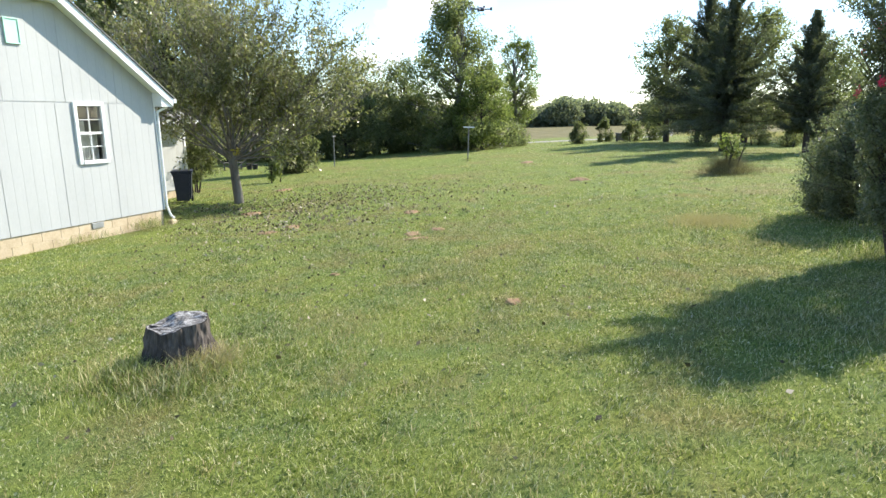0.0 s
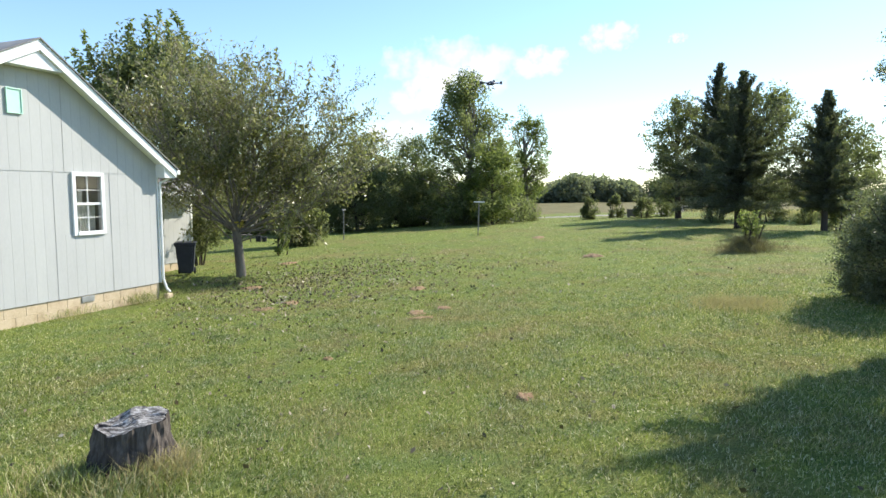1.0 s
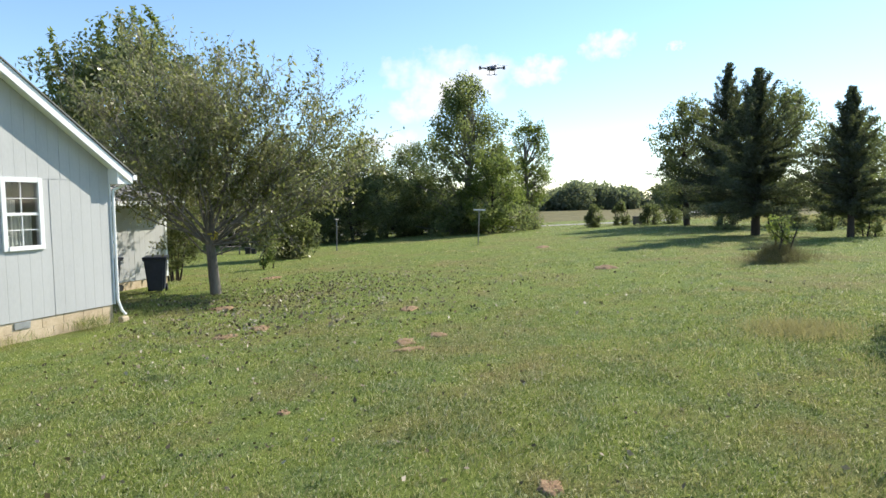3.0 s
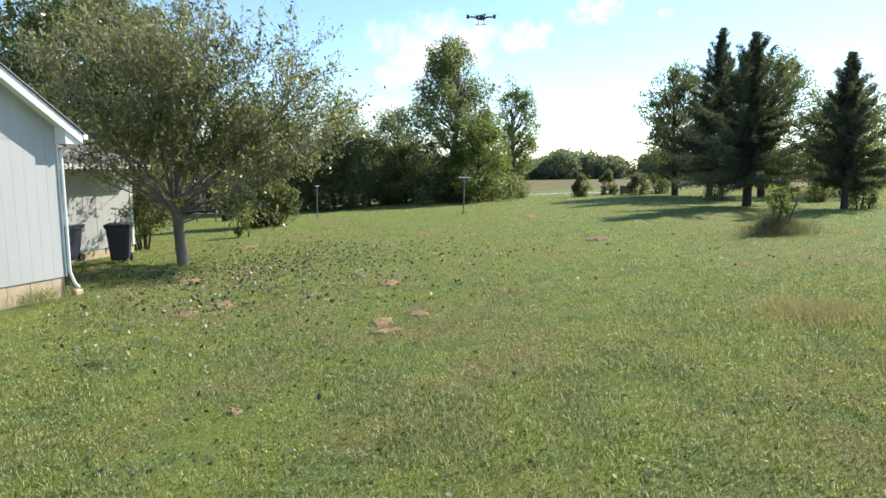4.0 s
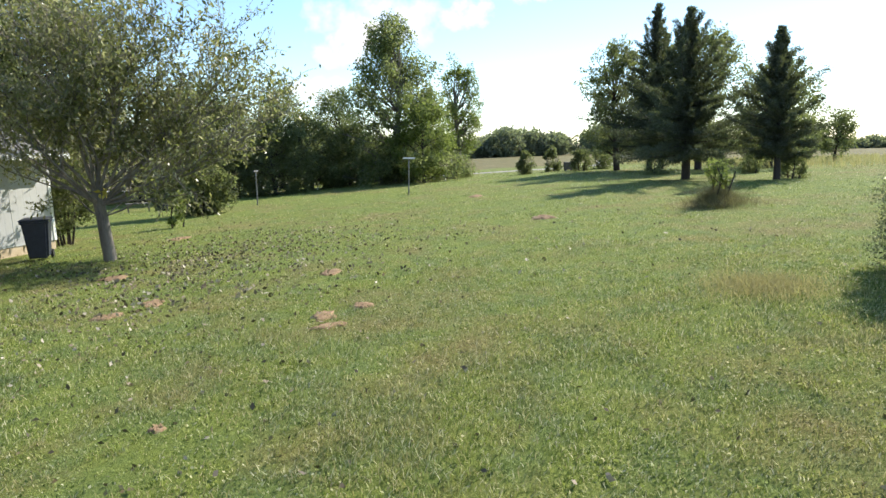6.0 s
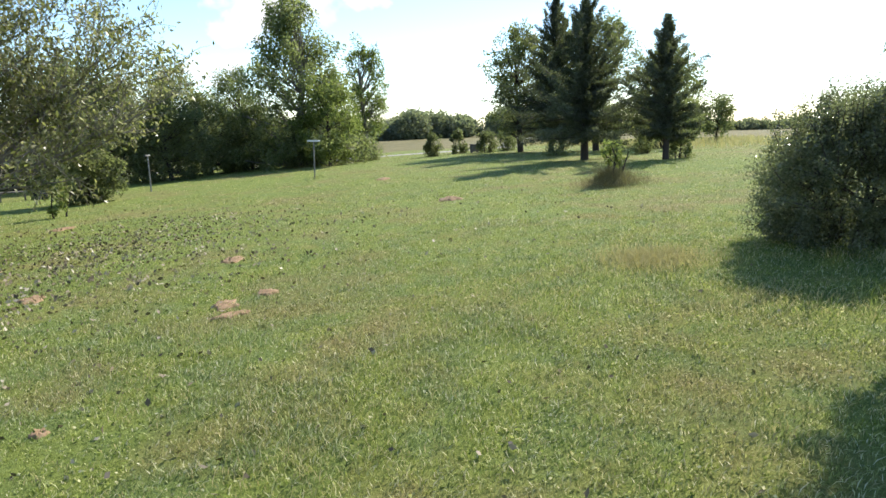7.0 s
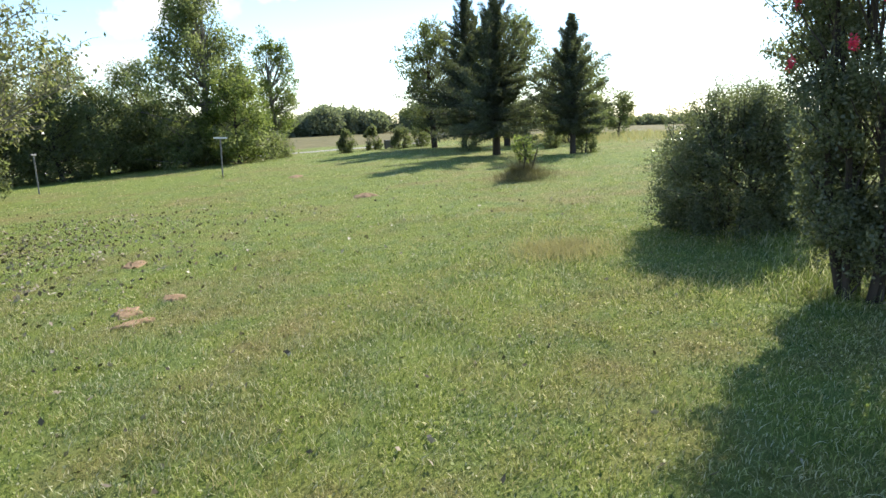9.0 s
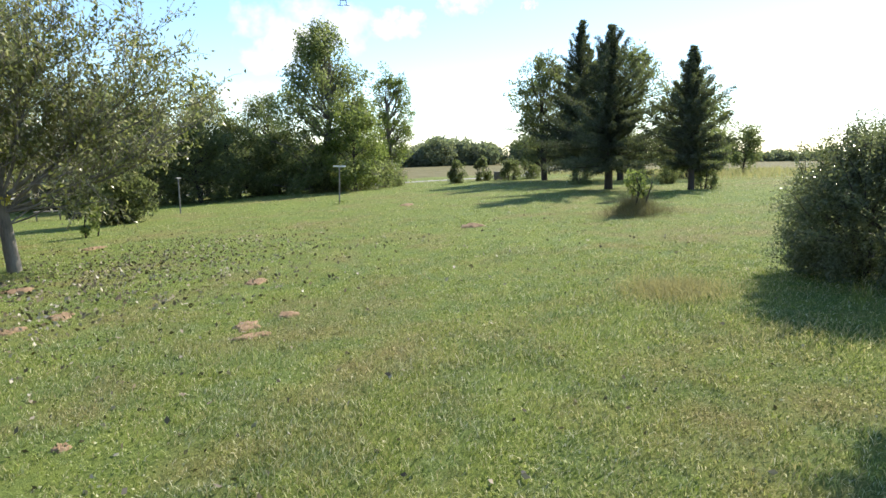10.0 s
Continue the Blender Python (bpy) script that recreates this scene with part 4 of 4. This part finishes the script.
def dirt_patch(x, y, rx, ry, hump, seed):
    """Bare earth: a low ragged mound that lies on the lawn."""
    rng = np.random.default_rng(seed)
    n, rings = 30, 6
    ph = rng.uniform(0, 6.28, 4)
    vs, fs = [(x, y, gz(x, y) + 0.015 + hump * 0.85)], []
    for k in range(1, rings + 1):
        f = k / rings
        for j in range(n):
            a = 2 * math.pi * j / n
            r = f * (1 + 0.22 * math.sin(2 * a + ph[0]) + 0.16 * math.sin(5 * a + ph[1]) + 0.1 * math.sin(9 * a + ph[2]) + rng.normal(0, 0.05))
            px, py = x + rx * r * math.cos(a), y + ry * r * math.sin(a)
            vs.append((px, py, gz(px, py) + (0.02 + hump * (1 - f) + rng.normal(0, 0.005)) * (f < 0.99) - 0.015 * (f > 0.99)))
    for j in range(n):
        fs.append((0, 1 + j, 1 + (j + 1) % n))
    for k in range(rings - 1):
        for j in range(n):
            a, b = 1 + k * n + j, 1 + k * n + (j + 1) % n
            fs.append((a, a + n, b + n, b))
    me = mesh_from(vs, fs, "dirt_patch")
    smooth_all(me)
    me.materials.append(M_DIRT)
    tagged(new("dirt_patch", me), "bare reddish patch of dug earth in the lawn", "bare earth", "bare earth patches")


BARE = ((-0.62, 11.0, 0.17, 0.2, 0.008), (-0.5, 10.5, 0.2, 0.12, 0.003), (-0.15, 11.35, 0.13, 0.17, 0.015), (-0.8, 13.9, 0.2, 0.24, 0.012),
    (-3.3, 12.65, 0.17, 0.24, 0.02), (-3.65, 12.0, 0.2, 0.18, 0.008), (-5.9, 21.6, 0.3, 0.32, 0.04), (4.2, 19.0, 0.27, 0.34, 0.09), (3.85, 28.8, 0.32, 0.45, 0.07), (-5.1, 15.5, 0.22, 0.35, 0.02), (0.76, 6.2, 0.1, 0.09, 0.0), (-1.54, 8.06, 0.06, 0.07, 0.0))
for k, (x, y, rx, ry, hump) in enumerate(BARE):
    dirt_patch(x, y, rx, ry, hump, 200 + k)


def road(pts, width):
    vs, fs = [], []
    p = [Vector(q) for q in pts]
    dense = []
    for k in range(len(p) - 1):
        for m in range(12):
            f = m / 12
            a, b, c, d = p[max(k - 1, 0)], p[k], p[k + 1], p[min(k + 2, len(p) - 1)]
            dense.append(0.5 * ((2 * b) + (c - a) * f + (2 * a - 5 * b + 4 * c - d) * f * f + (3 * b - a - 3 * c + d) * f ** 3))
    for k, q in enumerate(dense):
        t = (dense[min(k + 1, len(dense) - 1)] - dense[max(k - 1, 0)]).normalized()
        nn = Vector((-t.y, t.x))
        for s in (-1, -0.33, 0.33, 1):
            e = q + nn * s * width / 2
            vs.append((e.x, e.y, gz(e.x, e.y) + (0.05 if abs(s) < 1 else -0.01)))
    for k in range(len(dense) - 1):
        for j in range(3):
            a = k * 4 + j
            fs.append((a, a + 1, a + 5, a + 4))
    me = mesh_from(vs, fs, "road")
    me.materials.append(M_GRAVEL)
    tagged(new("road", me), "pale gravel lane between lawn and field", "road", kind="structure")


road(((-120, 96), (-40, 74), (-3, 61), (11, 56.5), (19, 59), (24, 68), (30, 84), (44, 112)), 2.6)


def small_clutter():
    t = thing("wooden_trestle", pose(-13.2, 37.0, gz(-13.2, 37.0), 0, 0, 25), "old weathered wooden trestle at the lawn's edge", "bench")
    part("plank", one_box((-0.6, -0.15, 0.42), (0.6, 0.15, 0.47)), M_OLDWOOD, t)
    for s in (-0.5, 0.5):
        for q in (-0.12, 0.12):
            part("leg", one_box((s - 0.03, q - 0.03, 0), (s + 0.03, q + 0.03, 0.42)), M_OLDWOOD, t)
    for dx, dy, r, h in ((1.0, 0.1, 0.2, 0.36), (1.45, -0.2, 0.17, 0.3)):
        x, y = -13.2 + dx, 37.0 + dy
        b = thing("flower_pot", pose(x, y, gz(x, y)), "dark plastic flower pot on the grass", "pot", "pots at the lawn's edge")
        part("body", rod(bmesh.new(), (0, 0, 0), (0, 0, h), r * 0.8, r, 14), M_RUBBER, b)
        part("rim", rod(bmesh.new(), (0, 0, h - 0.05), (0, 0, h + 0.01), r * 1.06, r * 1.08, 14), M_RUBBER, b)
    x, y = 14.1, 49.6
    b = thing("wooden_box", pose(x, y, gz(x, y)), "small dark wooden box standing in the field", "box")
    part("body", one_box((-0.3, -0.3, 0.1), (0.3, 0.3, 0.62), 0.02), M_OLDWOOD, b)
    part("lid", one_box((-0.34, -0.34, 0.622), (0.34, 0.34, 0.67), 0.01), M_OLDWOOD, b)
    for s in (-0.24, 0.24):
        part("foot", one_box((s - 0.04, -0.25, 0), (s + 0.04, 0.25, 0.098)), M_OLDWOOD, b)


small_clutter()


def drone(m):
    t = thing("quadcopter_drone", m, "small dark quadcopter drone hovering over the lawn", "drone")
    bm = bmesh.new()
    bmesh.ops.create_icosphere(bm, subdivisions=2, radius=1, matrix=Matrix.Diagonal((0.09, 0.11, 0.05, 1)))
    part("body", bm, M_BIN, t)
    for k in range(4):
        a = math.pi / 4 + k * math.pi / 2
        e = Vector((math.cos(a) * 0.24, math.sin(a) * 0.24, 0.01))
        arm = part("arm", rod(bmesh.new(), (math.cos(a) * 0.07, math.sin(a) * 0.07, 0), e, 0.016, 0.011), M_BIN, t)
        part("motor", rod(bmesh.new(), e - Vector((0, 0, 0.03)), e + Vector((0, 0, 0.035)), 0.026, 0.022, 10), M_BIN, arm)
        bm = bmesh.new()
        box(bm, (-0.11, -0.012, -0.002), (0.11, 0.012, 0.002))
        part("propeller", bm, M_WHITE_PLASTIC, arm, "", Matrix.Translation(e + Vector((0, 0, 0.042))) @ pose(0, 0, 0, 0, 0, 40 * k + 15))
    for s in (-1, 1):
        leg = rod(bmesh.new(), (s * 0.06, -0.09, -0.12), (s * 0.06, 0.09, -0.12), 0.006, n=6)
        rod(leg, (s * 0.05, 0, -0.03), (s * 0.06, 0, -0.12), 0.006, n=6)
        part("landing_skid", leg, M_BIN, t)


drone(pose(0.72, 12.65, 3.89, 14, -8, 25) @ Matrix.Scale(0.86, 4))


# ---- clouds ----
def cloud(x, y, z, w, h, seed, thick=0.9):
    m = bpy.data.materials.new("cloud_vapour")
    m.use_nodes = True
    nt = m.node_tree
    nt.nodes.clear()
    v = coords(nt)
    off = nt.nodes.new("ShaderNodeVectorMath")
    off.operation = "ADD"
    off.inputs[1].default_value = (seed * 3.7, seed * 1.3, seed * 0.7)
    nt.links.new(v, off.inputs[0])
    n = noise_tex(nt, off.outputs[0], 2.2 / h * 1.4, 6, 0.55)
    sep = nt.nodes.new("ShaderNodeSeparateXYZ")
    nt.links.new(v, sep.inputs[0])
    rx = math_node(nt, "POWER", math_node(nt, "ABSOLUTE", math_node(nt, "DIVIDE", sep.outputs["X"], w / 2)), 2.0)
    rz = math_node(nt, "POWER", math_node(nt, "ABSOLUTE", math_node(nt, "DIVIDE", sep.outputs["Z"], h / 2)), 2.0)
    r = math_node(nt, "ADD", rx, rz)
    f = math_node(nt, "SUBTRACT", math_node(nt, "MULTIPLY", n, 2.3), math_node(nt, "ADD", math_node(nt, "MULTIPLY", r, 0.95), 0.5))
    a = math_node(nt, "MULTIPLY", math_node(nt, "MULTIPLY", f, 1.25, True), thick)
    em = nt.nodes.new("ShaderNodeEmission")
    em.inputs["Color"].default_value = (1, 0.985, 0.96, 1)
    em.inputs["Strength"].default_value = 0.6
    tr = nt.nodes.new("ShaderNodeBsdfTransparent")
    mx = nt.nodes.new("ShaderNodeMixShader")
    nt.links.new(a, mx.inputs[0])
    nt.links.new(tr.outputs[0], mx.inputs[1])
    nt.links.new(em.outputs[0], mx.inputs[2])
    out = nt.nodes.new("ShaderNodeOutputMaterial")
    nt.links.new(mx.outputs[0], out.inputs["Surface"])
    me = mesh_from([(-w / 2, 0, -h / 2), (w / 2, 0, -h / 2), (w / 2, 0, h / 2), (-w / 2, 0, h / 2)], [(0, 1, 2, 3)], "cloud")
    me.materials.append(m)
    ob = tagged(new("cloud", me), "small white fair-weather cloud in the blue sky", "cloud", kind="structure")
    ob.matrix_basis = pose(x, y, z, 0, 0, -math.degrees(math.atan2(x, y)))
    ob.visible_shadow = False


for k, (x, y, z, w, h) in enumerate(((-5, 684, 138, 190, 84), (88, 679, 145, 80, 44), (-45, 690, 110, 90, 50), (158, 661, 168, 70, 40), (224, 643, 161, 24, 14), (-80, 692, 66, 90, 44), (172, 675, 73, 60, 22))):
    cloud(x, y, z, w, h, k + 1)

# ---- grass, dry patches and fallen leaves ----
def patchy(x, y, s, seed):
    return np.sin(x * s + seed) * np.sin(y * s * 1.13 + seed * 2) + 0.6 * np.sin(x * s * 2.3 + y * s * 1.1 + seed * 3)


def grass(rng, n, r0, r1, power):
    """Blades fan out over the part of the lawn that lies ahead, thinning with distance."""
    u = rng.uniform(0, 1, n)
    r = (r0 ** power + u * (r1 ** power - r0 ** power)) ** (1 / power)
    a = np.radians(rng.uniform(-60, 74, n))
    x, y = 0.2 + r * np.sin(a), 0.2 + r * np.cos(a)
    keep = rng.uniform(-1.7, 1.0, n) < 0.6 * patchy(x, y, 2.1, 1.0) + 0.5 * patchy(x, y, 0.83, 2.0) + 0.35
    for bx, by, rx, ry, _ in BARE:
        keep &= (((x - bx) / rx) ** 2 + ((y - by) / ry) ** 2 > 0.4 + 0.5 * rng.uniform(0, 1, n)) | (rng.uniform(0, 1, n) < 0.15)
    x, y, r = x[keep], y[keep], r[keep]
    tall = np.clip(1 + 0.35 * patchy(x, y, 1.1, 4.0), 0.5, 1.6)
    co, lo = blades(rng, np.stack([x, y, ground_z(x, y) - 0.004], 1), 0.029 * tall * (1 + r / 36), 0.0038 * (1 + r / 9), 1.7)
    return co


rng = np.random.default_rng(77)
co = np.concatenate([grass(rng, 245000, 1.2, 8.0, 2.0), grass(rng, 390000, 8.0, 30.0, -0.7), grass(rng, 90000, 30.0, 62.0, 1.0)])
me = mesh_arrays("grass", co, np.arange(len(co)), 4)
me.materials.append(M_GRASS)
tagged(new("grass", me), "short green mown grass blades over the lawn", "grass", kind="stuff")


def clover(rng, n):
    """Small broad leaves lying in loose patches near the walk."""
    x, y = rng.uniform(-6, 7, n), rng.uniform(1.5, 12.5, n)
    keep = rng.uniform(-1.2, 2.6, n) < patchy(x, y, 1.35, 6.0) + 0.7 * patchy(x, y, 3.7, 2.0)
    x, y = x[keep], y[keep]
    p = np.stack([x, y, ground_z(x, y) + rng.uniform(0.008, 0.03, len(x))], 1)
    return leaf_quads(rng, p, 0.022, 0.0, 0.75)


co, lo = clover(np.random.default_rng(83), 90000)
me = mesh_arrays("clover", co, lo, 4)
me.materials.append(M_GRASS)
CLUMPS = random.Random(29)
clump_spots = [(CLUMPS.uniform(-6, 7), 2.4 + 12 * CLUMPS.random() ** 1.3, CLUMPS.uniform(0.05, 0.16), CLUMPS.randint(22, 50), CLUMPS.uniform(0.035, 0.062)) for _ in range(1400)]
straw_spots = [(CLUMPS.uniform(-6, 7), 2.4 + 12 * CLUMPS.random() ** 1.3, CLUMPS.uniform(0.1, 0.4), CLUMPS.randint(12, 34), CLUMPS.uniform(0.035, 0.06)) for _ in range(1700)]
tagged(new("clover", me), "low broad-leaved weeds in patches of the lawn", "weeds", kind="stuff")


def tufts(spots, seed):
    rng = np.random.default_rng(seed)
    out = []
    for x, y, r, n, ln in spots:
        d = rng.normal(0, r * 0.5, (n, 2))
        px, py = x + d[:, 0], y + d[:, 1]
        c, _ = blades(rng, np.stack([px, py, ground_z(px, py)], 1), np.full(n, ln), 0.006, 1.2)
        out.append(c)
    return np.concatenate(out)


co = tufts((*straw_spots, (4.55, 10.2, 0.7, 4600, 0.1), (8.7, 18.55, 0.45, 800, 0.25), (-2.2, 4.55, 0.45, 900, 0.14), (-1.95, 4.75, 0.25, 500, 0.2), (3.4, 5.2, 0.9, 500, 0.06), (4.6, 8.2, 0.7, 600, 0.09), (-2.8, 4.7, 0.4, 500, 0.12), (0.2, 6.9, 0.9, 700, 0.06), (-1.0, 5.6, 1.0, 900, 0.06), (2.2, 9.6, 1.2, 1000, 0.07)), 78)
me = mesh_arrays("dry_grass", co, np.arange(len(co)), 4)
me.materials.append(M_STRAW)
tagged(new("dry_grass", me), "tufts of dry straw-coloured grass in the lawn", "grass", kind="stuff")
co = tufts(((8.75, 18.7, 0.32, 1000, 0.58), (8.75, 18.65, 0.62, 1900, 0.4), (8.7, 18.5, 0.95, 1500, 0.22)), 82)
me = mesh_arrays("dead_weeds", co, np.arange(len(co)), 4)
me.materials.append(M_WEED)
tagged(new("dead_weeds", me), "mound of brown dead weeds on the lawn", "weeds", kind="stuff")
co = tufts((*clump_spots, (-2.6, 4.6, 0.35, 800, 0.16), (-2.1, 4.45, 0.35, 900, 0.15), (-2.4, 4.25, 0.5, 900, 0.1), *[(-1.2 + 0.3 * k, 8.6 + 0.17 * (0.3 * k - 3.2) ** 2, 0.24, 55, 0.1) for k in range(19)], (5.6, 7.4, 0.7, 1300, 0.15), (6.7, 8.9, 0.8, 1300, 0.14), (-7.6, 12.2, 0.6, 500, 0.2), (-6.9, 13.6, 0.4, 500, 0.28), (1.15, 33.0, 0.5, 300, 0.22), (3.2, 5.0, 1.2, 1500, 0.055)), 79)
me = mesh_arrays("tall_grass", co, np.arange(len(co)), 4)
me.materials.append(M_GRASS)
tagged(new("tall_grass", me), "longer green grass tufts round the stump and bushes", "grass", kind="stuff")

rng = np.random.default_rng(81)
n = 9000
x, y = rng.uniform(21, 48, n), rng.uniform(33, 62, n)
co, lo = blades(rng, np.stack([x, y, ground_z(x, y)], 1), 0.45 * (1 + 0.3 * patchy(x, y, 0.5, 3.0)), 0.03, 0.8)
me = mesh_arrays("field_grass", co, lo, 4)
me.materials.append(M_STRAW)
tagged(new("field_grass", me), "tall dry grass at the edge of the field", "grass", kind="stuff")

rng = np.random.default_rng(80)
n = 3200
x = np.concatenate([rng.normal(-3.6, 2.1, n), rng.uniform(-7, 7, 640), rng.normal(-1.5, 2.4, 260), rng.normal(-3.6, 1.7, 650)])
y = np.concatenate([rng.normal(16.8, 2.9, n), rng.uniform(3, 22, 640), rng.normal(8.0, 2.5, 260), rng.normal(11.6, 1.9, 650)])
keep = (x > -6.4 + (13 - y) * 0.3) | (y > 15)
x, y = x[keep], y[keep]
p = np.stack([x, y, ground_z(x, y) + 0.03], 1)
co, lo = leaf_quads(rng, p, np.where(p[:, 1] > 12, 0.072, 0.055), 0.0, 0.6)
me = mesh_arrays("fallen_leaves", co, lo, 4)
me.materials.append(M_DEADLEAF)
tagged(new("fallen_leaves", me), "curled brown fallen leaves scattered over the lawn", "leaves", kind="stuff")
